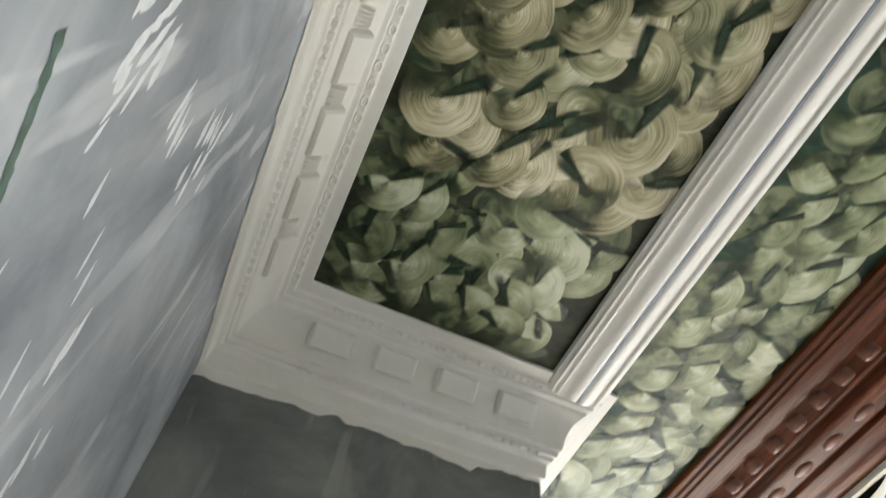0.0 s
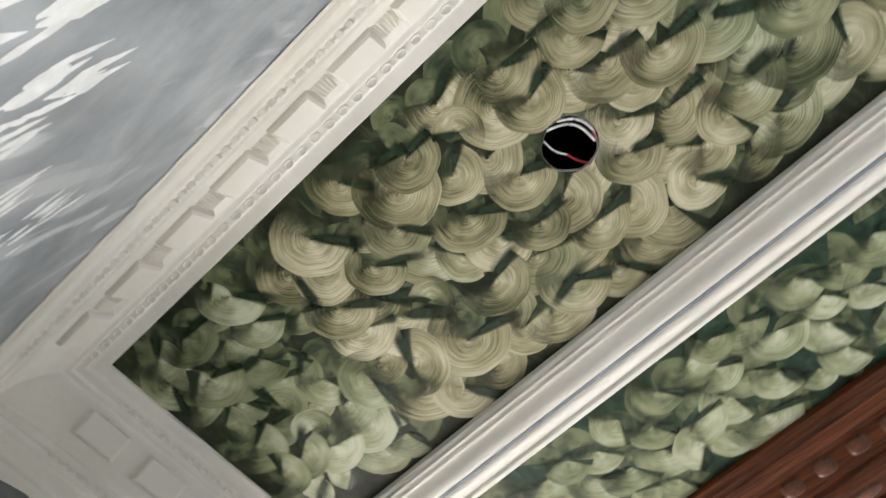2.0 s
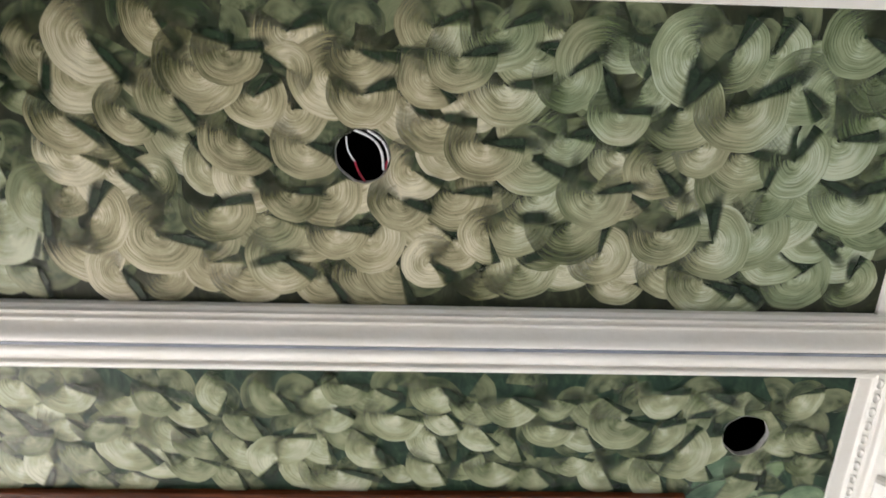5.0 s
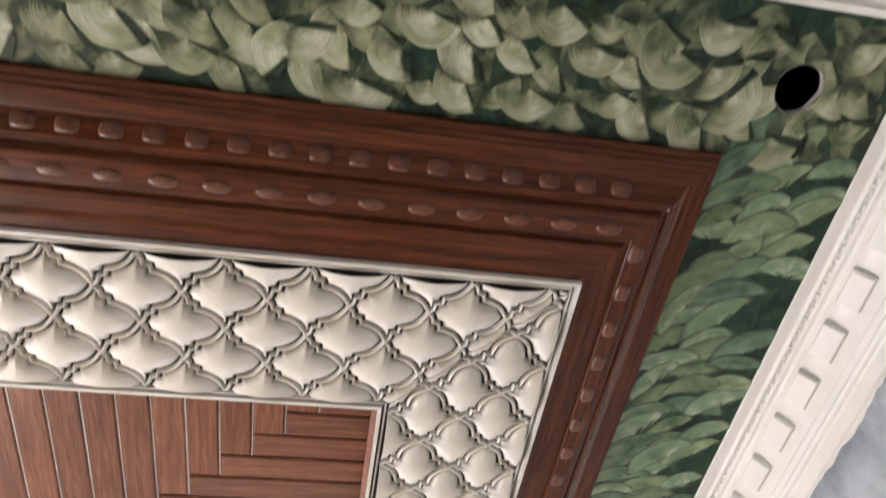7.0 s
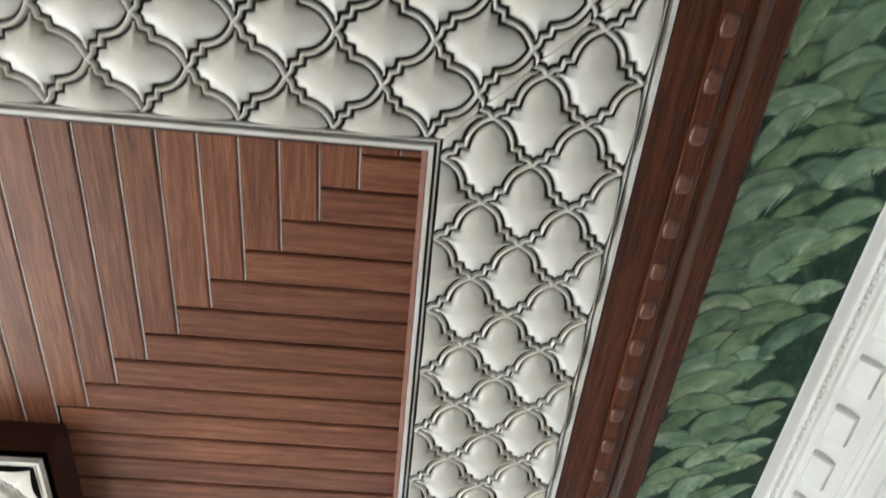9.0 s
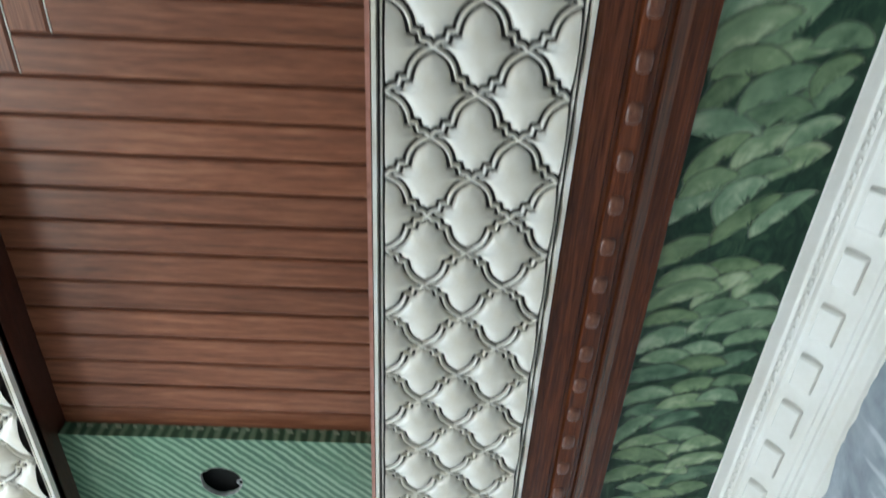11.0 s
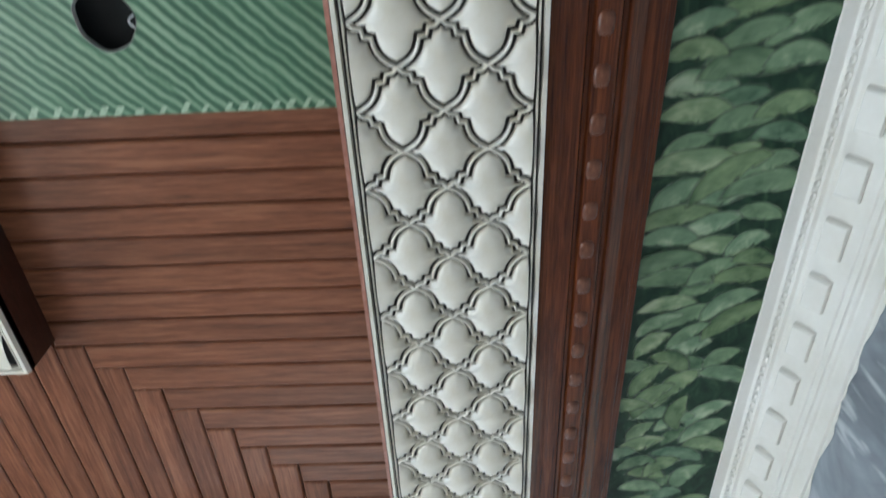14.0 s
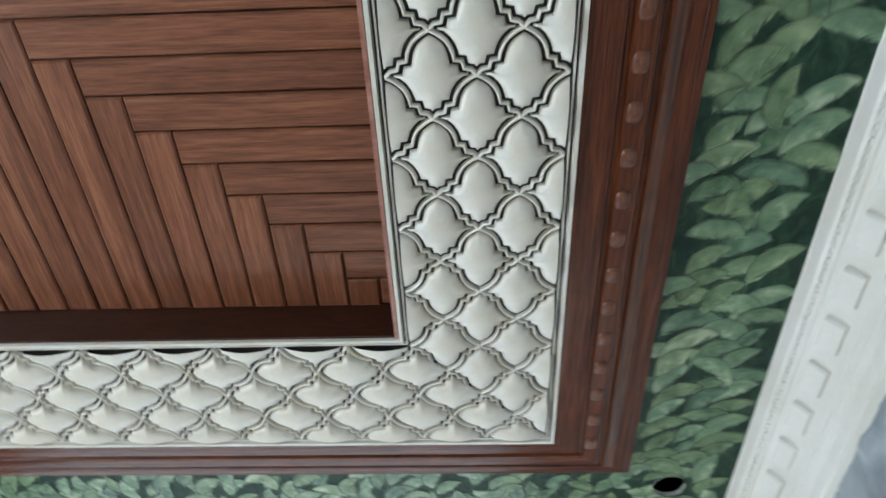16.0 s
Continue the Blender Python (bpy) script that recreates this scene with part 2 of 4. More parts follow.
def comb_paint():
    m, t, b = material("combed_green_paint", 0.36)
    stretch = t.nodes.new("ShaderNodeVectorMath")
    stretch.operation = "MULTIPLY"
    t.links.new(coords(t, turn=(0, 0, -45)), stretch.inputs[0])
    stretch.inputs[1].default_value = (84, 2.8, 4)
    drag = noisy(t, stretch.outputs[0], 1.0, 3, 0.5, 0.25)
    w = node(t, "ShaderNodeTexWave", Scale=14.0, Distortion=2.6, Detail=3.0, Detail_Scale=1.1)
    w.bands_direction = "X"
    t.links.new(coords(t, turn=(0, 0, -45)), w.inputs["Vector"])
    k = maths(t, "ADD", maths(t, "MULTIPLY", drag, 0.62), maths(t, "MULTIPLY", w.outputs["Fac"], maths(t, "ADD", maths(t, "MULTIPLY", noisy(t, coords(t), 6.0, 3), 0.3), 0.22)))
    n = noisy(t, coords(t), 7.0, 4)
    col = ramp(t, k, [(0.36, (0.03, 0.085, 0.045)), (0.47, (0.075, 0.165, 0.09)), (0.55, (0.15, 0.26, 0.15)), (0.70, (0.28, 0.39, 0.26))])
    col = mixed(t, maths(t, "MULTIPLY", n, 0.45), col, (0.085, 0.185, 0.105))
    set_colour(t, b, col)
    bump(t, b, k, 0.5, 0.002)
    return m


comb_green = comb_paint()


def wall_paint(name="grey_marbled_wall_paint", tint=(1.0, 1.0, 1.0)):
    m, t, b = material(name, 0.45)
    v = coords(t)
    cloud = noisy(t, v, 3.6, 6, 0.62, 0.8)
    col = ramp(t, cloud, [(0.30, (0.14, 0.15, 0.175)), (0.46, (0.25, 0.275, 0.31)), (0.6, (0.39, 0.425, 0.465)), (0.78, (0.62, 0.655, 0.69))])
    streak = noisy(t, coords(t, (9, 9, 1.6), (12, 10, 0)), 2.2, 3, 0.55, 0.4)
    patch = noisy(t, v, 1.7, 2)
    mask = maths(t, "MULTIPLY", ramp(t, streak, [(0.60, (0, 0, 0)), (0.66, (1, 1, 1))]), ramp(t, patch, [(0.40, (0, 0, 0)), (0.55, (1, 1, 1))]))
    wisp = noisy(t, coords(t, (1.7, 1.7, 1.1), (35, 20, 0)), 3.2, 5, 0.6, 0.8)
    col = mixed(t, 0.3, col, ramp(t, wisp, [(0.35, (0.13, 0.14, 0.16)), (0.5, (0.40, 0.43, 0.46)), (0.66, (0.74, 0.77, 0.78))]))
    col = mixed(t, maths(t, "MULTIPLY", mask, 0.5), col, (0.78, 0.80, 0.81))
    set_colour(t, b, mixed(t, 1.0, col, tint, "MULTIPLY"))
    bump(t, b, cloud, 0.2, 0.004)
    return m


wall_grey = wall_paint()
# copy of the wall paint, tinted darker to carry the pier's shade
pier_shaded = wall_paint("shaded_pier_paint", (0.52, 0.50, 0.44))


# ---------------------------------------------------------------- mesh helpers
def mesh_object(name, verts, faces, material_, parent=None, label=""):
    me = bpy.data.meshes.new(name)
    me.from_pydata(verts, [], faces)
    me.materials.append(material_)
    me.update()
    ob = new(name, me)
    if parent:
        ob.parent = parent
    if label:
        ob["label"] = label
    return ob


def with_edges(data):
    return data[0], [], data[1]


def box_data(x0, x1, y0, y1, z0, z1):
    v = [(x, y, z) for z in (z0, z1) for y in (y0, y1) for x in (x0, x1)]
    f = [(0, 2, 3, 1), (4, 5, 7, 6), (0, 1, 5, 4), (2, 6, 7, 3), (0, 4, 6, 2), (1, 3, 7, 5)]
    return v, f


def box(name, x0, x1, y0, y1, z0, z1, material_, parent=None, label=""):
    return mesh_object(name, *box_data(x0, x1, y0, y1, z0, z1), material_, parent, label)


def join_data(parts):
    verts, faces = [], []
    for v, f in parts:
        n = len(verts)
        verts += v
        faces += [tuple(i + n for i in q) for q in f]
    return verts, faces


def sweep_data(path, profile, closed=False, caps=True):
    """Runs a profile of (inward distance, height) along a path in plan, with mitred corners; inward is to the left of the path."""
    n, k = len(path), len(profile)
    verts, faces = [], []
    for i, p in enumerate(path):
        p = Vector(p)
        a = Vector(path[i - 1]) if (closed or i > 0) else None
        c = Vector(path[(i + 1) % n]) if (closed or i < n - 1) else None
        d1 = (p - a).normalized() if a is not None else (c - p).normalized()
        d2 = (c - p).normalized() if c is not None else d1
        n1, n2 = Vector((-d1.y, d1.x)), Vector((-d2.y, d2.x))
        mid = (n1 + n2).normalized()
        mid /= mid.dot(n1)
        for d, z in profile:
            verts.append((p.x + mid.x * d, p.y + mid.y * d, z))
    for i in range(n if closed else n - 1):
        j = (i + 1) % n
        for s in range(k - 1):
            faces.append((i * k + s, i * k + s + 1, j * k + s + 1, j * k + s))
    if caps and not closed:
        faces += [tuple(range(k))[::-1], tuple((n - 1) * k + s for s in range(k))]
    return verts, faces


def smooth(ob, angle=35):
    for p in ob.data.polygons:
        p.use_smooth = True
    ob.data.set_sharp_from_angle(angle=radians(angle))
    return ob


def rounded(points, centres=3):
    """Cuts the corners of an open profile, so that its edges are soft."""
    out = [points[0]]
    for a, b, c in zip(points, points[1:], points[2:]):
        a, b, c = Vector(a), Vector(b), Vector(c)
        r = min((b - a).length, (c - b).length) * 0.35
        p, q = b + (a - b).normalized() * r, b + (c - b).normalized() * r
        for i in range(centres):
            t = i / (centres - 1)
            w = (1 - t) ** 2 * p + 2 * t * (1 - t) * b + t * t * q
            out.append((w.x, w.y))
    out.append(points[-1])
    return out


def grid_ceiling(x_cuts, y_cuts, keep, holes, z, thick, half=0.075, seg=32, radius=HOLE_R):
    """A slab seen from below, of the cells that keep() takes, with round holes cut through it."""
    xs = sorted(set([*x_cuts, *[h[0] + s for h in holes for s in (-half, half)]]))
    ys = sorted(set([*y_cuts, *[h[1] + s for h in holes for s in (-half, half)]]))
    verts, faces = [], []
    for a, b in zip(xs, xs[1:]):
        for c, d in zip(ys, ys[1:]):
            mx, my = (a + b) / 2, (c + d) / 2
            if not keep(mx, my) or any(abs(mx - h[0]) < half and abs(my - h[1]) < half for h in holes):
                continue
            n = len(verts)
            verts += [(a, c, z), (a, d, z), (b, d, z), (b, c, z)]
            faces.append((n, n + 1, n + 2, n + 3))
    for hx, hy in holes:
        n = len(verts)
        for i in range(seg):
            t = 2 * math.pi * i / seg
            cx, cy = math.cos(t), math.sin(t)
            s = half / max(abs(cx), abs(cy))
            r = radius * (1 + 0.03 * math.sin(3 * t + hx * 9) + 0.02 * math.sin(7 * t))
            verts += [(hx + cx * s, hy + cy * s, z), (hx + cx * r, hy + cy * r, z), (hx + cx * r, hy + cy * r, z + thick)]
        for i in range(seg):
            j = (i + 1) % seg
            faces.append((n + 3 * i, n + 3 * i + 1, n + 3 * j + 1, n + 3 * j))
            faces.append((n + 3 * i + 1, n + 3 * i + 2, n + 3 * j + 2, n + 3 * j + 1))
    return verts, faces


# ---------------------------------------------------------------- shell of the room
tagged(box("floor", WX0 - 0.2, WX1 + 0.2, WY0 - 0.2, WY1 + 0.2, -0.1, 0.0, floor_paint), "dusty bare cement floor of the room", "floor", kind="structure")
tagged(box("slab", WX0 - 0.2, WX1 + 0.2, WY0 - 0.2, WY1 + 0.2, TOP, TOP + 0.15, void_shade), "concrete slab above the hung ceiling, coloured near-black for shade", "slab", kind="structure")
tagged(box("wall_south", WX0 - 0.2, WX1 + 0.2, WY0 - 0.2, WY0, 0, TOP, wall_grey), "grey-blue marbled wall with white paint dabs", "wall", kind="structure")
tagged(box("wall_west", WX0 - 0.2, WX0, WY0, PIER_Y, 0, TOP, wall_grey), "grey-blue marbled wall with white brush streaks", "wall", kind="structure")
tagged(box("wall_pier", WX0 - 0.2, PIER_X, PIER_Y, 1.8, 0, TOP, pier_shaded), "marbled pier closing the ceiling bay, its shade put into the paint", "wall", kind="structure")


def wall_with_opening(name, along, x0, x1, face, thick, o0, o1, z0, z1):
    parts = []
    for a, b, c, d in ((x0, o0, 0, TOP), (o1, x1, 0, TOP), (o0, o1, 0, z0), (o0, o1, z1, TOP)):
        lo, hi = min(face, face + thick), max(face, face + thick)
        parts.append(box_data(a, b, lo, hi, c, d) if along == "x" else box_data(lo, hi, a, b, c, d))
    return tagged(mesh_object(name, *join_data(parts), wall_grey), "plain grey-blue painted wall with a window opening", "wall", kind="structure")


wall_with_opening("wall_north", "x", PIER_X, WX1 + 0.2, WY1, 0.2, 2.9, 6.1, 0.55, 1.85)
tagged(box("wall_west_room", PIER_X - 0.2, PIER_X, 1.8, WY1, 0, TOP, wall_grey), "plain grey-blue painted wall", "wall", kind="structure")
wall_with_opening("wall_east", "y", WY0, WY1, WX1, 0.2, -0.4, 3.0, 0.5, 2.2)

# ---------------------------------------------------------------- green painted ceiling with its brushed fans
x_cuts = [WX0, MX0 + 0.07, PIER_X, OX0 - 0.02, OX1 + 0.02, WX1]
y_cuts = [WY0, PIER_Y, OY0 - 0.02, OY1 + 0.02, WY1]


def is_green(x, y):
    if x < PIER_X and y > PIER_Y:
        return False
    return not (OX0 - 0.02 < x < OX1 + 0.02 and OY0 - 0.02 < y < OY1 + 0.02)


cv, cf = grid_ceiling(x_cuts, y_cuts, is_green, HOLES, ZC, 0.014)
fan_data = [(0.0, 0.0, 0.0)] * len(cv)
base_faces = len(cf)
rng = random.Random(4)


def add_fan(cx, cy, r, facing, sweep_, z, kind=0, squash=None):
    """One turn of the brush: a sector with its own place in the paint's layers. Kinds: 0 fan, 1 leaf, 3 under-coat, 4 soft fan."""
    seg, rings = 26 if kind == 0 else 16, (0.05, 0.36, 0.68, 1.0)
    pts = []
    squash = squash or rng.uniform(0.88, 1.08)
    for i in range(seg + 1):
        u = i / seg
        t = (u - 0.5) * sweep_
        for q in rings:
            w = r * q * (1 + 0.025 * math.sin(3 * t + cx * 40) + 0.012 * math.sin(8 * t + cy * 50))
            a, b = w * math.cos(t), w * math.sin(t) * squash
            pts.append((cx + a * math.cos(facing) - b * math.sin(facing), cy + a * math.sin(facing) + b * math.cos(facing), u, q))
    return add_strip(pts, seg, rings, z, kind)


def add_strip(pts, seg, rings, z, kind):
    """Lays a stroke on the ceiling; paint stops at the rim of a lamp hole."""
    rim = HOLE_R + 0.0012
    if not all(is_green(x, y) for x, y, u, q in pts):
        return False
    placed = []
    for x, y, u, q in pts:
        for hx, hy in HOLES:
            d = math.hypot(x - hx, y - hy)
            if d < rim:
                if d < 0.35 * rim:
                    return False
                x, y = hx + (x - hx) * rim / d, hy + (y - hy) * rim / d
        placed.append((x, y, u, q))
    n, k, tag = len(cv), len(rings), rng.uniform(0.01, 0.99) + kind
    for x, y, u, q in placed:
        cv.append((x, y, z))
        fan_data.append((u, q, tag))
    for i in range(seg):
        for s in range(k - 1):
            face = (i * k + s, i * k + s + 1, (i + 1) * k + s + 1, (i + 1) * k + s)
            mx, my = sum(placed[f][0] for f in face) / 4, sum(placed[f][1] for f in face) / 4
            if all(math.hypot(mx - hx, my - hy) > 0.97 * rim for hx, hy in HOLES):
                cf.append(tuple(n + f for f in face))
    return True


def add_bar(cx, cy, length, width, facing, z):
    """A dark flat touch of the brush, blunt at one end and tapering to the other."""
    seg, rings, pts = 6, (0.0, 0.5, 1.0), []
    for i in range(seg + 1):
        u = i / seg
        half = width / 2 * (0.65 + 0.6 * u if u < 0.8 else 1.13 - 1.2 * (u - 0.8)) * rng.uniform(0.9, 1.1)
        bend = 0.12 * length * u * u
        for q in rings:
            a, b = u * length, (q * 2 - 1) * half + bend
            pts.append((cx + a * math.cos(facing) - b * math.sin(facing), cy + a * math.sin(facing) + b * math.cos(facing), q, u))
    return add_strip(pts, seg, rings, z, 2)


def fans(x0, x1, y0, y1, step, r0, r1, facing, spread, low=0.0012, high=0.003, sweep_=(185, 300), kind=0, bars=0.0):
    """Scatters brush turns evenly: each new one keeps its distance from those laid before."""
    laid = list(laid_turns) if kind == 0 else []
    for _ in range(int(9 * (x1 - x0) * (y1 - y0) / step ** 2)):
        x, y = rng.uniform(x0, x1), rng.uniform(y0, y1)
        if any((x - a) ** 2 + (y - b) ** 2 < step * step for a, b in laid):
            continue
        for _ in range(3):
            way, turn, r, z = radians(facing + rng.gauss(0, spread)), radians(rng.uniform(*sweep_)), rng.uniform(r0, r1), ZC - rng.uniform(low, high)
            if add_fan(x, y, r, way, turn, z, kind):
                laid.append((x, y))
                if rng.random() < bars:
                    add_bar(x, y, r * rng.uniform(0.9, 1.7), r * rng.uniform(0.24, 0.46), way - turn / 2 + rng.gauss(0, 0.15), z - 0.0002)
                break


def leaves(x0, x1, y0, y1, dx, dy, lean, spread, r0, r1, wide=(1.05, 1.6)):
    """Rows of short rounded strokes, set like loose shingles with dark gaps between."""
    rows = int((x1 - x0) / dx)
    for i in range(rows):
        for j in range(int((y1 - y0) / dy) + 2):
            x = x0 + (i + 0.5 * (j % 2)) * dx + rng.uniform(-0.18, 0.18) * dx
            y = y0 + (j + rng.uniform(-0.2, 0.2)) * dy
            if y0 - 0.01 < y < y1 + 0.02:
                add_fan(x, y, rng.uniform(r0, r1), radians(180 + lean + rng.gauss(0, spread)), radians(rng.uniform(150, 180)), ZC - 0.0006 - (i % 4) * 0.0006 - rng.random() * 0.0005, 1, rng.uniform(*wide))


# the large brush turns round the lamp hole: place, radius and the way the arc bulges
BAY_TURNS = [(0.88, 0.58, 0.070, 66), (0.95, 0.47, 0.074, 45), (0.80, 0.48, 0.063, 22), (0.79, 0.71, 0.078, 75), (0.91, 0.66, 0.060, 57), (0.92, 0.77, 0.070, 48), (1.03, 0.63, 0.046, -106), (1.08, 0.52, 0.071, 7),
             (0.96, 0.35, 0.067, 35), (0.87, 0.25, 0.063, 18), (0.83, 0.38, 0.047, -134), (1.06, 0.18, 0.062, 42), (1.05, 0.38, 0.058, 24), (1.12, 0.30, 0.061, 13), (0.80, 0.08, 0.064, 22),
             (0.95, 0.03, 0.074, 31), (0.83, -0.11, 0.062, -12), (1.04, -0.18, 0.071, 18), (0.88, -0.32, 0.079, -23), (0.87, -0.43, 0.088, -6), (0.89, -0.21, 0.059, 28), (1.11, -0.32, 0.070, 5)]
laid_turns = []
for i, (x, y, r, way) in enumerate(BAY_TURNS):
    turn = radians(rng.uniform(215, 275))
    z = ZC - 0.0031 - 0.00007 * i
    for k in range(4):
        if add_fan(x, y, r * (1 - 0.06 * k), radians(way), turn, z, 0, 1.0):
            laid_turns.append((x, y))
            add_bar(x, y, r * rng.uniform(0.95, 1.7), r * rng.uniform(0.3, 0.44), radians(way) - turn / 2 + rng.gauss(0, 0.1), z - 0.00003)
            break
fans(WX0 + CN + 0.045, MX0 - 0.06, WY0 + CN + 0.05, 0.80, 0.059, 0.055, 0.085, 22, 42, sweep_=(195, 320), bars=0.9)
fans(WX0 + CN + 0.045, MX0 - 0.055, 0.82, PIER_Y - CN - 0.05, 0.050, 0.046, 0.072, 22, 55, sweep_=(150, 260), kind=4, bars=0.9)
fans(MX1 + 0.035, BX0 - 0.045, WY0 + CN + 0.05, 2.6, 0.058, 0.05, 0.08, 32, 36, sweep_=(150, 240), kind=4, bars=0.6)
fans(WX0 + CN + 0.03, MX0 - 0.075, WY0 + CN + 0.03, PIER_Y - CN - 0.03, 0.05, 0.04, 0.065, 200, 90, 0.0003, 0.0011, kind=3)
fans(MX1 + 0.03, BX0 - 0.03, WY0 + CN + 0.03, 2.6, 0.06, 0.04, 0.06, 200, 90, 0.0003, 0.0011, kind=3)
LY0, LY1 = WY0 + CN + 0.054, BY0 - 0.03
leaves(BX0 - 0.02, 3.5, LY0, LY1, 0.060, 0.096, -34, 16, 0.056, 0.084)
leaves(3.5, 5.2, LY0, LY1, 0.062, 0.096, -17, 14, 0.052, 0.074)
leaves(5.18, BX1 + 0.1, LY0, LY1, 0.066, 0.088, -24, 28, 0.060, 0.078, (0.95, 1.3))
fans(BX1 + 0.04, BX1 + 0.34, WY0 + CN + 0.05, 1.8, 0.050, 0.052, 0.068, 120, 45, sweep_=(150, 210), kind=1)

me = bpy.data.meshes.new("ceiling")
me.from_pydata(cv, [], cf)
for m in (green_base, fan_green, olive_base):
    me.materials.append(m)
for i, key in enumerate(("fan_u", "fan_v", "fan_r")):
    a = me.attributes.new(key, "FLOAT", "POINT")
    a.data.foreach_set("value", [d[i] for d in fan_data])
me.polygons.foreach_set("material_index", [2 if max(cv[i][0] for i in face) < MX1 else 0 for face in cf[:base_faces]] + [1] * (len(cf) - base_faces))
me.update()
tagged(new("ceiling", me), "green ceiling painted with overlapping fan-shaped brush turns", "ceiling", kind="structure")

# ---------------------------------------------------------------- white cornice and cross moulding
DROP = 0.19
steps = [(0.0, 1.0), (0.07, 0.985), (0.09, 0.80), (0.16, 0.775), (0.18, 0.735), (0.22, 0.73), (0.24, 0.66), (0.28, 0.65), (0.30, 0.60), (0.36, 0.42), (0.47, 0.28), (0.60, 0.215),
         (0.62, 0.175), (0.69, 0.165), (0.70, 0.12), (0.80, 0.11), (0.81, 0.065), (0.85, 0.055), (1.0, 0.045), (1.0, 0.0)]
cornice_profile = rounded([(a * CN, ZC - b * DROP) for a, b in steps])
cornice_path = [(PIER_X, WY1), (PIER_X, PIER_Y), (WX0, PIER_Y), (WX0, WY0), (WX1, WY0), (WX1, WY1)]
cornice = smooth(mesh_object("cornice", *sweep_data(cornice_path, cornice_profile), white_paint))
tagged(cornice, "white moulded plaster cornice with dentil blocks and beads", "cornice", kind="structure")


def block_data(a, b, h, top=0.72):
    """A block with sloping sides on a base a x b, standing h down from z = 0."""
    v = [(x * a / 2, y * b / 2, 0) for x, y in ((-1, -1), (1, -1), (1, 1), (-1, 1))]
    v += [(x * a / 2 * 0.94, y * b / 2 * 0.94, -h * 0.75) for x, y in ((-1, -1), (1, -1), (1, 1), (-1, 1))]
    v += [(x * a / 2 * top, y * b / 2 * top, -h) for x, y in ((-1, -1), (1, -1), (1, 1), (-1, 1))]
    f = [(8, 11, 10, 9)]
    for k in (0, 4):
        f += [(k + i, k + 4 + i, k + 4 + (i + 1) % 4, k + (i + 1) % 4) for i in range(4)]
    return v, f


def pad_data(a, b, h, power=3.2, seg=14):
    """A soft-cornered raised pad a x b, swelling h down from z = 0."""
    v, f = [(0, 0, -h)], []
    for q, z in ((0.45, -h * 0.95), (0.75, -h * 0.75), (0.92, -h * 0.4), (1.0, 0.001)):
        for i in range(seg):
            t = 2 * math.pi * i / seg
            c, w = math.cos(t), math.sin(t)
            v.append((math.copysign(abs(c) ** (2 / power), c) * a / 2 * q, math.copysign(abs(w) ** (2 / power), w) * b / 2 * q, z))
    f += [(0, 1 + (i + 1) % seg, 1 + i) for i in range(seg)]
    for k in range(3):
        f += [(1 + k * seg + i, 1 + k * seg + (i + 1) % seg, 1 + (k + 1) * seg + (i + 1) % seg, 1 + (k + 1) * seg + i) for i in range(seg)]
    return v, f


def runs(path, margin, closed=False):
    """Straight runs of a path in plan: start, direction, inward normal and length."""
    n = len(path)
    for i in range(n if closed else n - 1):
        a, b = Vector(path[i]), Vector(path[(i + 1) % n])
        d = (b - a).normalized()
        yield a + d * margin, d, Vector((-d.y, d.x)), (b - a).length - 2 * margin


def seat(a, d, n, along, inward, z, tilt):
    """The pose of an ornament on a run: x along it, its foot on the moulding's slope, which looks down and inward by tilt degrees."""
    p = a + d * along + n * inward
    down = Vector((n.x * math.sin(radians(tilt)), n.y * math.sin(radians(tilt)), -math.cos(radians(tilt))))
    x = Vector((d.x, d.y, 0))
    y = (-down).cross(x)
    m = Matrix((x, y, -down)).transposed().to_4x4()
    m.translation = (p.x, p.y, z)
    return m


def moved(data, m):
    return [tuple(m @ Vector(v)) for v in data[0]], data[1]


def ring_data(a, b, tube, h, seg=10):
    """A small oval ring a x b lying in the plane z = 0, its crest at z = -h."""
    v, f = [], []
    for i in range(seg):
        t = 2 * math.pi * i / seg
        for q, z in ((-tube, 0.0005), (0.0, -h), (tube, 0.0005)):
            v.append(((a / 2 + q) * math.cos(t), (b / 2 + q) * math.sin(t), z))
    for i in range(seg):
        j = (i + 1) % seg
        f += [(3 * i + k, 3 * i + k + 1, 3 * j + k + 1, 3 * j + k) for k in (0, 1)]
    return v, f


def fluted_data(a, b, h, count=5):
    """A curled block a x b, cut across by fine flutes and swelling towards one end."""
    v, f, rows = [], [], 6
    n = 2 * count + 1
    for j in range(rows):
        w = j / (rows - 1)
        for i in range(n):
            swell = h * math.sin(math.pi * (0.12 + 0.83 * w)) * (1.0 if i % 2 else 0.62)
            v.append(((i / (n - 1) - 0.5) * a * (1 - 0.35 * w), (w - 0.5) * b, 0.001 if j in (0, rows - 1) or i in (0, n - 1) else -swell))
    for j in range(rows - 1):
        f += [(j * n + i, (j + 1) * n + i, (j + 1) * n + i + 1, j * n + i + 1) for i in range(n - 1)]
    return v, f


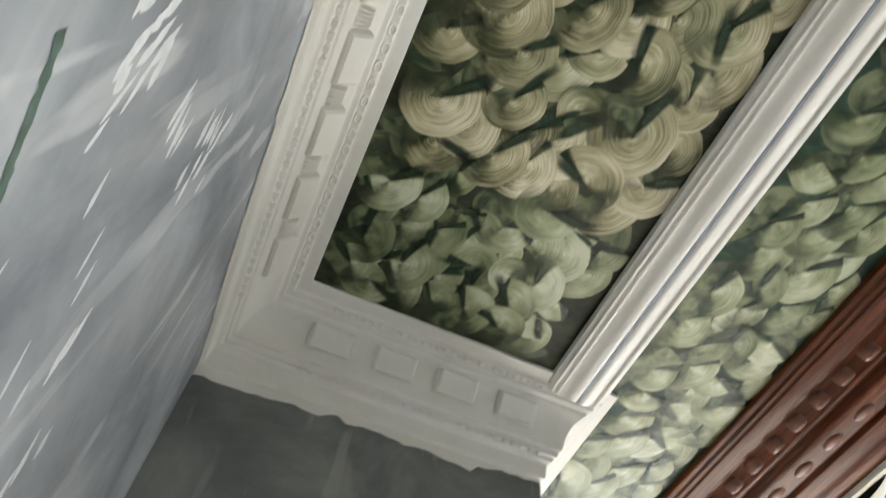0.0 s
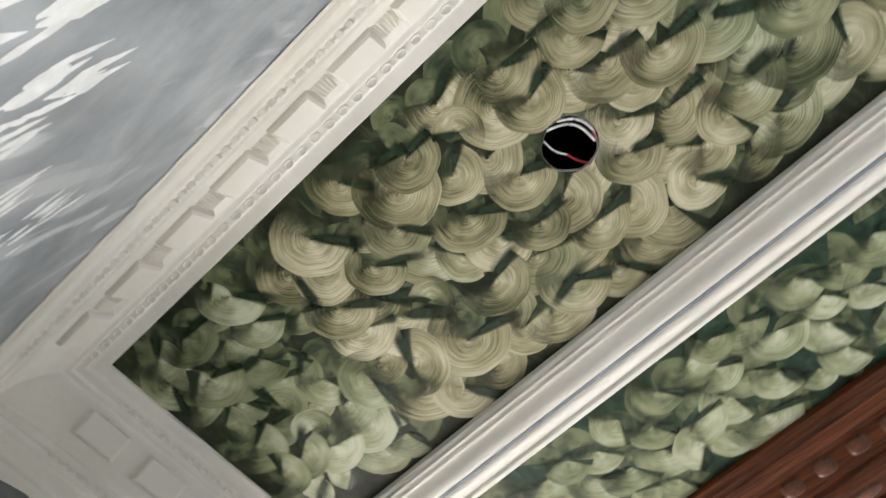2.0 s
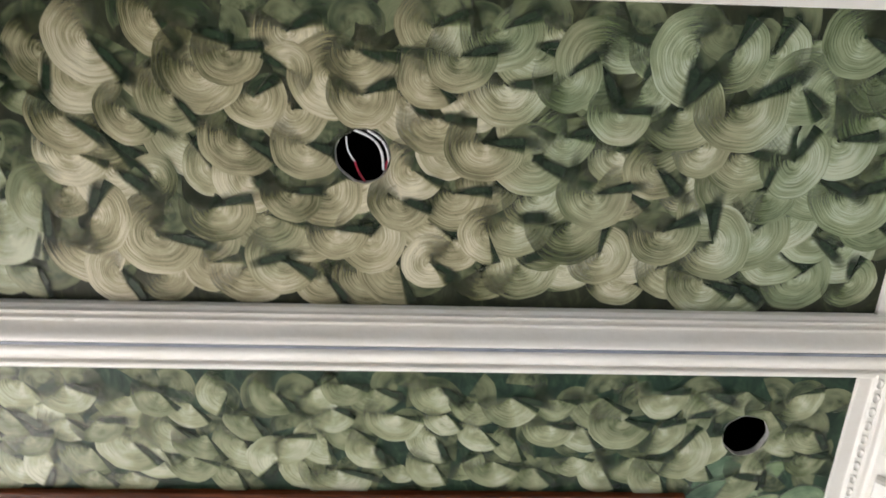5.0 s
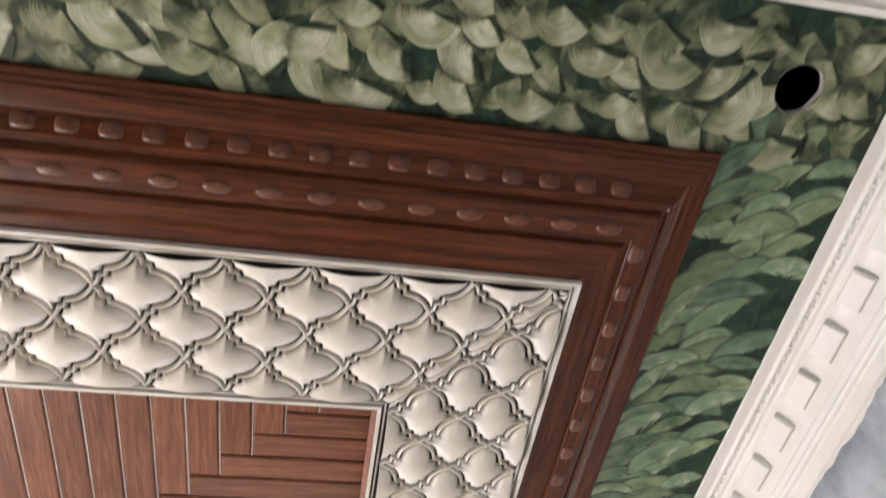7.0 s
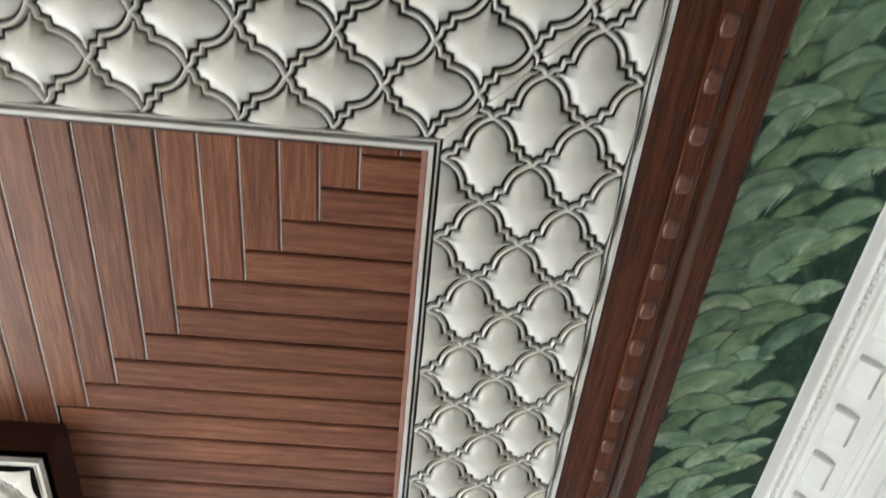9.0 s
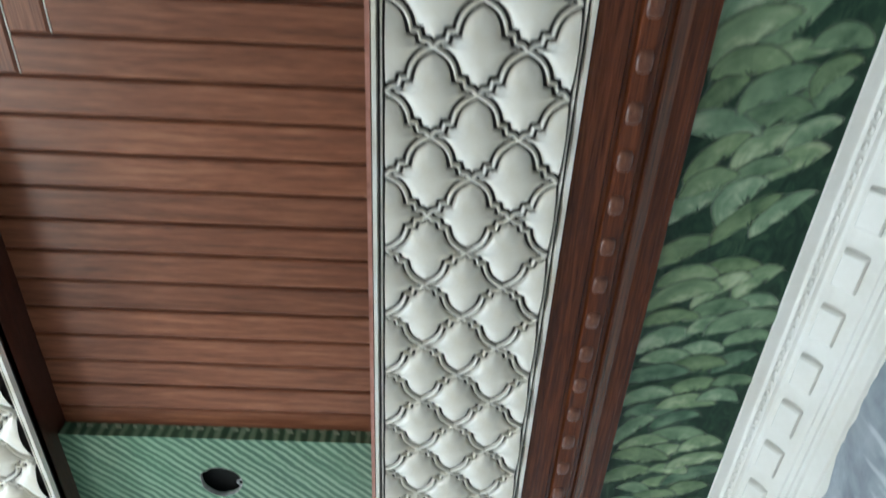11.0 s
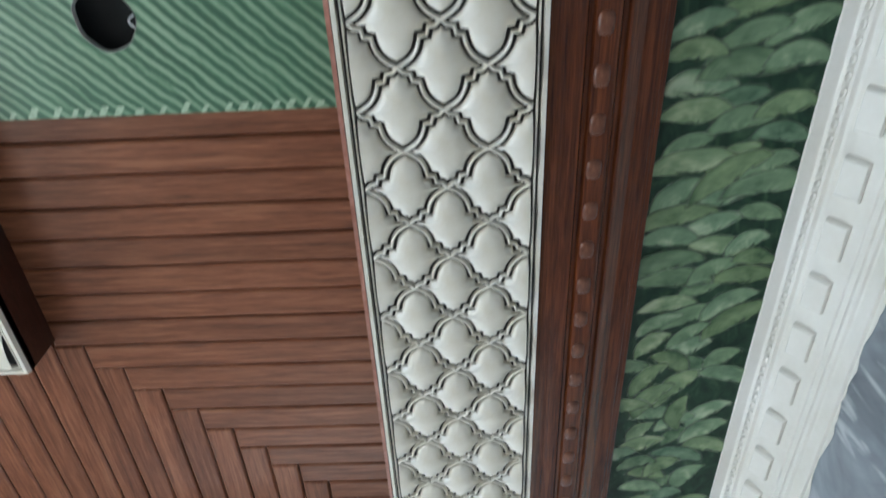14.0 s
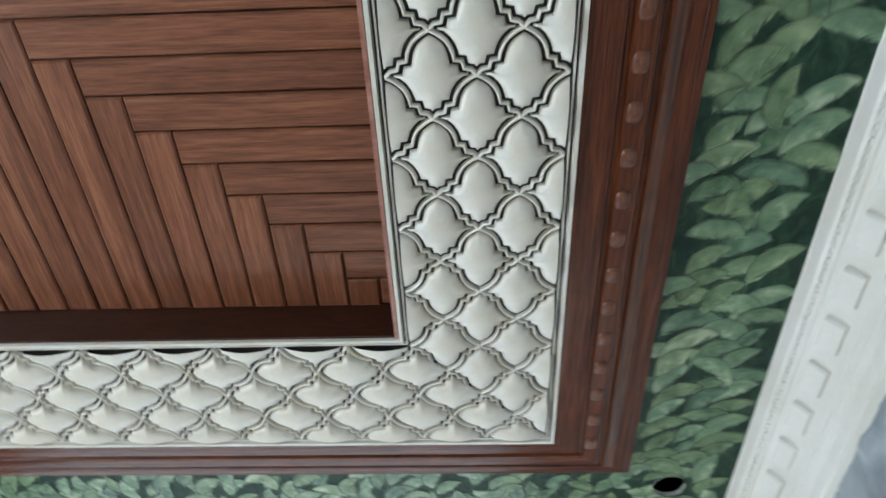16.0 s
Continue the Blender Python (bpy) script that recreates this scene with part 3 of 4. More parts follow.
dentil_me, fluted_me = bpy.data.meshes.new("dentil"), bpy.data.meshes.new("fluted_block")
dentil_me.from_pydata(*with_edges(block_data(0.096, 0.056, 0.019, 0.84)))
fluted_me.from_pydata(*with_edges(fluted_data(0.040, 0.050, 0.016)))
for q in (dentil_me, fluted_me):
    q.materials.append(white_paint)
fluted_me.polygons.foreach_set("use_smooth", [True] * len(fluted_me.polygons))
fluted_me.set_sharp_from_angle(angle=radians(30))
cornice_beads = []
for a, d, n, length in runs(cornice_path, CN + 0.01):
    if abs(d.x) > 0.5 and length < 3:           # the pier's front begins at an outer corner
        a, length = a - d * CN, length + CN
    if abs(d.y) > 0.5 and (a.x > 5 or a.y > 2):
        continue
    long_run = abs(d.x) > 0.5 and length > 4
    if long_run:
        length = 7.0
    pitch = 0.148 if long_run else 0.137
    count = int(length / pitch)
    for i in range(count):
        ob = new("dentil", dentil_me)
        ob.parent = cornice
        ob.matrix_world = seat(a, d, n, (i + 0.5) * length / count, 0.41 * CN, ZC - 0.36 * DROP, 52)
        if abs(d.y) > 0.5 and i:
            ob = new("fluted_block", fluted_me)
            ob.parent = cornice
            ob.matrix_world = seat(a, d, n, i * length / count, 0.41 * CN, ZC - 0.36 * DROP, 52)
    for i in range(int(length / 0.034)):
        cornice_beads.append(moved(ring_data(0.020, 0.013, 0.0034, 0.0030), seat(a, d, n, i * 0.034, 0.755 * CN, ZC - 0.115 * DROP, 10)))
    for i in range(int(length / 0.021) if length < 3 else 0):
        cornice_beads.append(moved(block_data(0.013, 0.012, 0.0045), seat(a, d, n, i * 0.021, 0.20 * CN, ZC - 0.732 * DROP, 8)))
tagged(mesh_object("bead_row", *join_data(cornice_beads), white_paint, cornice), kind="stuff")

smear_rng = random.Random(11)


def smear(a, b, normal, z):
    """White filler dragged unevenly on to the wall under the cornice."""
    a, b, n = Vector(a), Vector(b), Vector(normal) * 0.0016
    count = int((b - a).length / 0.018)
    verts, width = [], 0.008
    for i in range(count + 1):
        p = a.lerp(b, i / count) + n
        width = min(0.034, max(0.002, width + smear_rng.uniform(-0.006, 0.006)))
        if smear_rng.random() < 0.06:
            width = smear_rng.uniform(0.012, 0.04)
        verts += [(p.x, p.y, z + 0.004), (p.x, p.y, z - width)]
    return verts, [(2 * i, 2 * i + 1, 2 * i + 3, 2 * i + 2) for i in range(count)]


parts = [smear((PIER_X, 2.2), (PIER_X, PIER_Y), (1, 0), ZC - DROP), smear((PIER_X, PIER_Y), (WX0, PIER_Y), (0, -1), ZC - DROP), smear((WX0, PIER_Y), (WX0, WY0), (1, 0), ZC - DROP), smear((WX0, WY0), (7.5, WY0), (0, 1), ZC - DROP)]
mesh_object("filler_smear", *join_data(parts), white_paint, cornice, "ragged white filler on the wall")

moulding_profile = rounded([(a, ZC - b) for a, b in ((0.0, 0.0), (0.0, 0.017), (0.009, 0.018), (0.010, 0.026), (0.015, 0.026), (0.017, 0.019), (0.023, 0.020), (0.025, 0.027), (0.030, 0.027), (0.032, 0.021), (0.043, 0.026), (0.056, 0.034), (0.068, 0.036), (0.0755, 0.033),
                                                     (0.0765, 0.026), (0.0795, 0.026), (0.0805, 0.034), (0.090, 0.037), (0.102, 0.033), (0.114, 0.023), (0.120, 0.020), (0.122, 0.027), (0.128, 0.027), (0.130, 0.018), (0.14, 0.017), (0.14, 0.0))])
moulding = smooth(mesh_object("trim_ceiling", *sweep_data([(MX0, PIER_Y - CN * 0.75), (MX0, WY0 + CN * 0.7)], moulding_profile), white_paint))
groove_grey = plain("grey_line_paint", (0.25, 0.27, 0.31), 0.5, 0.2)
box("groove_line", MX0 + 0.0748, MX0 + 0.0812, WY0 + CN * 0.7, PIER_Y - CN * 0.75, ZC - 0.0345, ZC - 0.02, groove_grey, moulding, "thin grey line along the moulding")
tagged(moulding, "white reeded plaster moulding across the green ceiling", "moulding", kind="structure")

# ---------------------------------------------------------------- brown frame
frame_path = [(BX0, BY0), (BX1, BY0), (BX1, BY1), (BX0, BY1)]
brown_profile = rounded([(a, ZC - b) for a, b in ((0.0, -0.002), (0.0, 0.016), (0.012, 0.018), (0.014, 0.026), (0.022, 0.027), (0.024, 0.033), (0.054, 0.037), (0.060, 0.036), (0.092, 0.062), (0.098, 0.064), (0.102, 0.056), (0.110, 0.056),
                                                  (0.114, 0.070), (0.124, 0.076), (0.164, 0.080), (0.168, 0.070), (0.176, 0.070), (0.180, 0.082), (0.215, 0.084), (0.225, 0.090), (0.256, 0.092), (0.256, 0.06))])
WEST = 1.145                                    # the west length is this much wider than the others
frame_thing = tagged(new("ceiling_frame"), "dark brown stained wooden frame moulding round the coffer", "frame moulding")
lengths = smooth(mesh_object("moulding", *sweep_data(frame_path, brown_profile, closed=True), brown_x, frame_thing))
lengths.data.materials.append(brown_y)
for vert in lengths.data.vertices:
    if vert.co.x < 3:
        vert.co.x = BX0 + (vert.co.x - BX0) * WEST
for face in lengths.data.polygons:              # the grain runs along each length
    c = face.center
    face.material_index = int(min(abs(c.x - BX0), abs(c.x - BX1)) < min(abs(c.y - BY0), abs(c.y - BY1)))

egg_me, block_me = bpy.data.meshes.new("egg"), bpy.data.meshes.new("block")
egg_me.from_pydata(*with_edges(pad_data(0.058, 0.029, 0.006, 2.0)))
block_me.from_pydata(*with_edges(pad_data(0.046, 0.034, 0.008, 3.4)))
for q in (egg_me, block_me):
    q.materials.append(worn_wood)
    q.polygons.foreach_set("use_smooth", [True] * len(q.polygons))
for a, d, n, length in runs(frame_path, 0.17, True):
    west, wide = d.y < -0.5, WEST if d.y < -0.5 else 1.0
    if d.x < -0.5 or d.y > 0.5:                 # the north and east lengths show no ornament
        continue
    rows = [("egg" if west else "block", egg_me if west else block_me, 0.098, 0.145, 0.0775, -6)] + ([("block", block_me, 0.076, 0.076, 0.0485, -39)] if west else [])
    for name, shape, pitch, inward, drop, tilt in rows:
        count = int(length / pitch)
        for i in range(count):
            along = (i + 0.5) * length / count
            if (a + d * along).y > 2.0:
                continue
            ob = new(name, shape)
            ob.parent, ob.matrix_world = frame_thing, seat(a, d, n, along, inward * wide, ZC - drop, tilt)

# ---------------------------------------------------------------- lattice panels
HALF_EDGE = [(0.0, 0.0), (0.03, 0.064), (0.07, 0.124), (0.12, 0.178), (0.185, 0.22), (0.26, 0.246), (0.33, 0.258), (0.342, 0.342), (0.425, 0.362), (0.44, 0.442), (0.5, 0.5)]
TURNED = [(0.5 - x, 0.5 - y) for x, y in HALF_EDGE[::-1]]       # the same side with its steps towards -x
EDGES = {"a": HALF_EDGE, "b": TURNED}


def cell_outline(first, second):
    """One cell from crossing to crossing; each half is arched towards -x (a) or +x (b)."""
    half = [(x - 0.5, y) for x, y in EDGES[first]] + [(x, 0.5 - y) for x, y in EDGES[second]][1:]
    return half + [(x, -y) for x, y in half[::-1][1:-1]]


CELLS = {a + b: [(x * P, y * P) for x, y in cell_outline(a, b)] for a in "ab" for b in "ab"}


def clip(poly, planes):
    for nx, ny, c in planes:                    # keeps nx * x + ny * y <= c
        out = []
        for a, b in zip(poly, poly[1:] + poly[:1]):
            fa, fb = nx * a[0] + ny * a[1] - c, nx * b[0] + ny * b[1] - c
            if fa <= 0:
                out.append(a)
            if fa * fb < 0:
                t = fa / (fa - fb)
                out.append((a[0] + (b[0] - a[0]) * t, a[1] + (b[1] - a[1]) * t))
        poly = out
        if len(poly) < 3:
            return []
    return poly


def inset(poly, d):
    """An outline drawn in evenly by d; its corners run clockwise."""
    out, n = [], len(poly)
    for i in range(n):
        a, p, b = Vector(poly[i - 1]), Vector(poly[i]), Vector(poly[(i + 1) % n])
        u, w = (p - a).normalized(), (b - p).normalized()
        nu, nw = Vector((u.y, -u.x)), Vector((w.y, -w.x))
        k = d / max(0.45, 1 + nu.dot(nw))
        out.append((p.x + (nu.x + nw.x) * k, p.y + (nu.y + nw.y) * k))
    return out


def cushion_data(poly):
    """A padded tile over an outline about the origin, swelling down from z = 0 and rounder towards its middle."""
    n, verts, faces = len(poly), [], []
    rim, foot = inset(poly, 0.0109), inset(poly, 0.0100)
    rings = ((1.0, 0.001, 0.0), (1.0, -0.006, 0.0), (0.93, -0.0112, 0.12), (0.82, -0.0160, 0.5), (0.62, -0.0200, 0.92), (0.36, -0.0228, 1.0), (0.14, -0.0238, 1.0))
    for k, (q, z, w) in enumerate(rings):
        for x, y in (rim if k else foot):
            r = 0.30 * P / math.hypot(x, y)
            verts.append((x * q * (1 - w + w * r), y * q * (1 - w + w * r), z))
    verts.append((0, 0, -0.0240))
    m = len(rings) - 1
    for k in range(m):
        faces += [(k * n + i, (k + 1) * n + i, (k + 1) * n + (i + 1) % n, k * n + (i + 1) % n) for i in range(n)]
    faces += [(m * n + i, (m + 1) * n, m * n + (i + 1) % n) for i in range(n)]
    return verts, faces


def cut_mesh(name, me, here, planes):
    """A copy of a mesh laid at a place and cut off along upright planes."""
    bm = bmesh.new()
    bm.from_mesh(me)
    bm.transform(here)
    for nx, ny, c in planes:
        no = Vector((nx, ny, 0))
        bmesh.ops.bisect_plane(bm, geom=bm.verts[:] + bm.edges[:] + bm.faces[:], plane_co=no * (c / no.length_squared), plane_no=no, clear_outer=True)
        if not bm.faces:
            break
    bm.transform(here.inverted())
    out = None
    if len(bm.faces) > 3:
        out = bpy.data.meshes.new(name)
        bm.to_mesh(out)
        out.materials.append(lattice_white)
    bm.free()
    return out


def rib_data(pts, width, height, drop=0.0):
    """A narrow rounded strip along a line in plan."""
    verts, faces = [], []
    for i, p in enumerate(pts):
        a, b = Vector(pts[max(i - 1, 0)]), Vector(pts[min(i + 1, len(pts) - 1)])
        d = (b - a).normalized()
        n = Vector((-d.y, d.x))
        for s, z in ((-1.0, 0.002), (-0.75, -0.8), (0, -1.0), (0.75, -0.8), (1.0, 0.002)):
            verts.append((p[0] + n.x * s * width / 2, p[1] + n.y * s * width / 2, z * height - drop))
    for i in range(len(pts) - 1):
        faces += [(5 * i + s, 5 * i + s + 1, 5 * i + 6 + s, 5 * i + 5 + s) for s in range(4)]
    return verts, faces


tile_me, strand_me = {}, {}
for kind, outline in CELLS.items():
    q = bpy.data.meshes.new("tile")
    q.from_pydata(*with_edges(cushion_data(outline)))
    q.materials.append(lattice_white)
    q.polygons.foreach_set("use_smooth", [True] * len(q.polygons))
    q.set_sharp_from_angle(angle=radians(62))
    tile_me[kind] = q
for kind, edge in EDGES.items():
    for side in (1, -1):
        q = bpy.data.meshes.new("strand")
        q.from_pydata(*with_edges(rib_data([((x - 0.5) * P, side * y * P) for x, y in edge], 0.008, 0.0125)))
        q.materials.append(lattice_white)
        q.polygons.foreach_set("use_smooth", [True] * len(q.polygons))
        q.set_sharp_from_angle(angle=radians(32))
        strand_me[kind, side] = q


def lattice_side(panel, origin, turn, width, planes, rows, limit, flips):
    """Fills one side of a panel: origin and turn lay the pattern's x along the side; planes bound it in plan."""
    place = Matrix.Translation((*origin, 0)) @ Matrix.Rotation(radians(turn), 4, "Z")
    spare = []

    def way(row):                               # the moulded lengths are laid alternately turned about
        return "ab"[sum(row >= f for f in flips) % 2]
    for i in range(rows[0], rows[1]):
        for j in range(-3, 4):
            if (i + j) % 2:
                continue
            cx, cy = (i + 1) * P / 2, j * P / 2
            if abs(cy) > width / 2 + 0.001:
                continue
            here = place @ Matrix.Translation((cx, cy, 0))
            poly = [tuple((here @ Vector((x, y, 0)))[:2]) for x, y in CELLS[way(i) + way(i + 1)]]
            if not limit(poly) or all(any(nx * x + ny * y > c for nx, ny, c in planes) for x, y in poly):
                continue
            whole = all(nx * x + ny * y <= c + 1e-6 for nx, ny, c in planes for x, y in poly)
            for name, me_ in (("tile", tile_me[way(i) + way(i + 1)]), ("strand", strand_me[way(i), 1]), ("strand", strand_me[way(i), -1])):
                shape = me_ if whole else cut_mesh(name, me_, here, planes)
                if shape is None:
                    continue
                at = Matrix.Translation((0, 0, ZL)) @ here
                if name == "strand" and sum(c.name.startswith("strand") for c in panel.children) >= 290:
                    spare.append(moved(([tuple(v.co) for v in shape.vertices], [tuple(p.vertices) for p in shape.polygons]), at))
                    continue
                ob = new(name, shape)
                ob.parent = panel
                ob.matrix_world = at
    return spare


def border_data(path, inward, width, height):
    return sweep_data([(p[0], p[1]) for p in path], [(inward, ZL + 0.001), (inward + width * 0.15, ZL - height), (inward + width * 0.85, ZL - height), (inward + width, ZL + 0.001)], closed=True)


def lattice_panel(name, label, ox0, ox1, oy0, oy1, ix0, ix1, iy0, iy1, limit, first):
    panel = tagged(new(name), label, "ceiling panel", "lattice panels")
    outer = [(ox0, oy0), (ox1, oy0), (ox1, oy1), (ox0, oy1)]
    inner = [(ix0, iy0), (ix0, iy1), (ix1, iy1), (ix1, iy0)]
    w = iy0 - oy0
    plate = sweep_data(outer, [(0.0, ZL + 0.02), (0.0, ZL), (w, ZL), (w, ZL + 0.02)], closed=True)
    mesh_object("plate", *plate, groove, panel)
    for path, shift in ((outer, 0.0), (inner, 0.0)):
        mesh_object("edge_strip", *border_data(path, shift, 0.012, 0.014), lattice_white, panel, "white edge strip")
        mesh_object("edge_bead", *border_data(path, shift + 0.0165, 0.005, 0.009), lattice_white, panel)
    pad = 0.0265
    south = [(0, -1, -(oy0 + pad)), (0, 1, iy0 - pad), (-1, 1, oy0 - ox0), (1, 1, ox1 + oy0)]
    north = [(0, 1, oy1 - pad), (0, -1, -(iy1 + pad)), (-1, -1, -(ox0 + oy1)), (1, -1, ox1 - oy1)]
    west = [(-1, 0, -(ox0 + pad)), (1, 0, ix0 - pad), (1, -1, ox0 - oy0), (1, 1, ox0 + oy1)]
    east = [(1, 0, ox1 - pad), (-1, 0, -(ix1 + pad)), (-1, -1, -(ox1 + oy0)), (-1, 1, oy1 - ox1)]
    strands = []
    sides = ((south, (first, (oy0 + iy0) / 2), 0, (11, 25, 39)), (north, (first, (oy1 + iy1) / 2), 0, (11, 25, 39)), (west, ((ox0 + ix0) / 2, 3.425), -90, (1, 15, 29)), (east, ((ox1 + ix1) / 2, 3.38), -90, (5, 19, 33, -9)))
    for planes, origin, turn, flips in sides:
        strands += lattice_side(panel, origin, turn, 2 * P, planes, (-8, 60), limit, flips)
    if strands:
        tagged(mesh_object("strand_rest", *join_data(strands), lattice_white, panel), kind="stuff")
    return panel


lattice_panel("lattice_panel", "ivory padded lattice panel framing the coffer", OX0, OX1, OY0, OY1, IX0, IX1, IY0, IY1, lambda k: min(p[1] for p in k) < 2.0, X0)
QW = 0.41
lattice_panel("lattice_panel", "ivory padded lattice panel under the hanging box", QX0, QX1, QY0, QY1, QX0 + QW, QX1 - QW, QY0 + QW, QY1 - QW, lambda k: min(p[1] for p in k) < 1.5, X0)

# ---------------------------------------------------------------- recess, planks, hanging box
recess = tagged(new("coffer_recess"), "brown stained sides of the recessed plank ceiling", "coffer")
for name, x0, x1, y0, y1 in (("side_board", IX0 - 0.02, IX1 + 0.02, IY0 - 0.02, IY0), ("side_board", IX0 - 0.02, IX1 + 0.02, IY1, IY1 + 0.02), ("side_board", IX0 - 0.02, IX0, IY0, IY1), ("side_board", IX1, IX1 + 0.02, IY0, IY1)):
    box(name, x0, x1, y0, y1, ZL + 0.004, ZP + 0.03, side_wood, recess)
# south lipping coloured pale pink to carry the light on its edge
lit_lip = wood("pink_lit_edge", (0.25, 0.09, 0.06), (0.42, 0.19, 0.14), (0.55, 0.28, 0.22), (3, 3, 3), 0.35, False)
box("lipping", IX0 + 0.001, IX1 - 0.001, IY0 + 0.001, IY0 + 0.010, ZL - 0.008, ZL + 0.03, lit_lip, recess, "pale pinkish wooden lipping")
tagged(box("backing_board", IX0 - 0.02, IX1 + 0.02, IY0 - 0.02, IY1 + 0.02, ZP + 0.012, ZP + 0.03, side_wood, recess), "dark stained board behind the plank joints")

for x0, x1 in ((IX0 + 0.001, IX0 + 0.007), (IX1 - 0.007, IX1 - 0.001)):
    box("lipping", x0, x1, IY0 + 0.012, IY1 - 0.012, ZL - 0.006, ZL + 0.03, side_wood, recess)

hanging_box = tagged(new("hanging_box"), "dark brown stained box hanging from the plank ceiling", "ceiling box")
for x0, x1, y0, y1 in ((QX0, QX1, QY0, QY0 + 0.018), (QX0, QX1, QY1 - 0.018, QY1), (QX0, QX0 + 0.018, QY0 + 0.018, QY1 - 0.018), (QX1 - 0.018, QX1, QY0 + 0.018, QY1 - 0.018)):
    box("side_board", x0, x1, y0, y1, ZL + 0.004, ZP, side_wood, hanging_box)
box("bottom_board", QX0 + QW, QX1 - QW, QY0 + QW, QY1 - QW, ZL + 0.03, ZL + 0.045, side_wood, hanging_box)

cross = tagged(new("cross_panel"), "green combed-paint panel with a round lamp hole", "ceiling panel")
gv, gf = grid_ceiling([GX0, GX1], [IY0, QY0], lambda x, y: True, [HOLE_BR], ZBR, 0.014, radius=HOLE_BR_R)
mesh_object("face", gv, gf, comb_green, cross)
for x0, x1 in ((GX0, GX0 + 0.012), (GX1 - 0.012, GX1)):
    box("side", x0 + 0.001, x1 - 0.001, IY0, QY0, ZBR + 0.001, ZP, comb_green, cross)

ticks, tick_rng = [], random.Random(31)
y = IY0 + 0.02
while y < QY0 - 0.02:
    w, h = tick_rng.uniform(0.008, 0.016), tick_rng.uniform(0.014, 0.024)
    x = GX1 - 0.001
    ticks.append(([(x, y, ZBR - 0.0004), (x, y + w, ZBR - 0.0004), (x - h, y + w - h * 0.7, ZBR - 0.0004), (x - h, y - h * 0.7, ZBR - 0.0004)], [(0, 1, 2, 3)]))
    y += tick_rng.uniform(0.028, 0.05)
y = IY0 + 0.02
while y < QY0 - 0.02:
    w, h = tick_rng.uniform(0.010, 0.020), tick_rng.uniform(0.010, 0.017)
    x = GX0 + 0.0004
    ticks.append(([(x, y, ZP - 0.003), (x, y + w, ZP - 0.003), (x, y + w - h * 0.6, ZP - 0.003 - h), (x, y - h * 0.6, ZP - 0.003 - h)], [(0, 1, 2, 3)]))
    y += tick_rng.uniform(0.03, 0.05)
tagged(mesh_object("edge_stroke", *join_data(ticks), plain("pale_green_strokes", (0.36, 0.46, 0.32), 0.4, 0.25, 70.0), cross), "pale brush touches along the edges", kind="stuff")
# added black sheet inside the panel, so the lamp hole reads unlit
box("back", GX0 + 0.013, GX1 - 0.013, IY0 + 0.002, QY0 - 0.002, ZBR + 0.034, ZBR + 0.042, void_shade, cross)

# ---------------------------------------------------------------- planks of the recess
plank_field = tagged(new("plank_ceiling"), "reddish-brown stained wooden planks laid in mitred rings", "plank ceiling")
STEP, GAP = 0.0830, 0.0045
DW, DE = 2.232, 6.121                           # mitre lines: x - y and x + y


def plank(poly, along_x):
    cx, cy = sum(p[0] for p in poly) / len(poly), sum(p[1] for p in poly) / len(poly)
    n, verts = len(poly), []
    for q, z in ((0.0, 0.012), (0.0, 0.004), (0.0045, 0.0)):
        for x, y in poly:
            dx, dy = x - cx, y - cy
            verts.append((dx - math.copysign(min(q, abs(dx)), dx), dy - math.copysign(min(q, abs(dy)), dy), z))
    faces = [(k * n + i, (k + 1) * n + i, (k + 1) * n + (i + 1) % n, k * n + (i + 1) % n) for k in (0, 1) for i in range(n)]
    faces.append(tuple(2 * n + i for i in range(n)))
    ob = mesh_object("plank", verts, faces, plank_x if along_x else plank_y, plank_field)
    ob.location = (cx, cy, ZP - 0.001 + rng.uniform(-0.0012, 0.0012))


def mitre_planes(side):
    north_w, north_e = DW + IY0 + IY1, DE - IY0 - IY1
    if side == "south":
        return [(0, 1, QY0 + 0.01), (-1, 1, -DW), (1, 1, DE)]
    if side == "north":
        return [(0, -1, -QY1 + 0.01), (-1, -1, -north_w), (1, -1, north_e)]
    if side == "west":
        return [(1, 0, QX0 + 0.01), (1, -1, DW), (1, 1, north_w)]
    return [(-1, 0, -QX1 + 0.01), (-1, -1, -DE), (-1, 1, -north_e)]


k = DW + 0.326 - 3 * STEP
while k < IX1:
    a, b = max(k + GAP / 2, IX0), min(k + STEP - GAP / 2, IX1)
    if b - a > 0.012:
        top = min(QY0 + 0.01, k + STEP - DW - GAP / 2, DE - k - GAP / 2)
        if top - IY0 > 0.01:
            plank([(a, IY0), (b, IY0), (b, top), (a, top)], False)
        poly = clip([(a, QY1 - 0.05), (b, QY1 - 0.05), (b, IY1), (a, IY1)], mitre_planes("north"))
        if len(poly) > 2:
            plank(poly, False)
    k += STEP
k = 0.326 - 3 * STEP
while k < IY1:
    a, b = max(k + GAP / 2, IY0), min(k + STEP - GAP / 2, IY1)
    if b - a > 0.012:
        for side in ("west", "east"):
            x0, x1 = (IX0, min(QX0 + 0.01, DW + k - GAP / 2)) if side == "west" else (max(QX1 - 0.01, DE - k + GAP / 2), IX1)
            poly = clip([(x0, a), (x1, a), (x1, b), (x0, b)], mitre_planes(side)[2:]) if x1 - x0 > 0.01 else []
            if len(poly) > 2:
                plank(poly, True)
    k += STEP
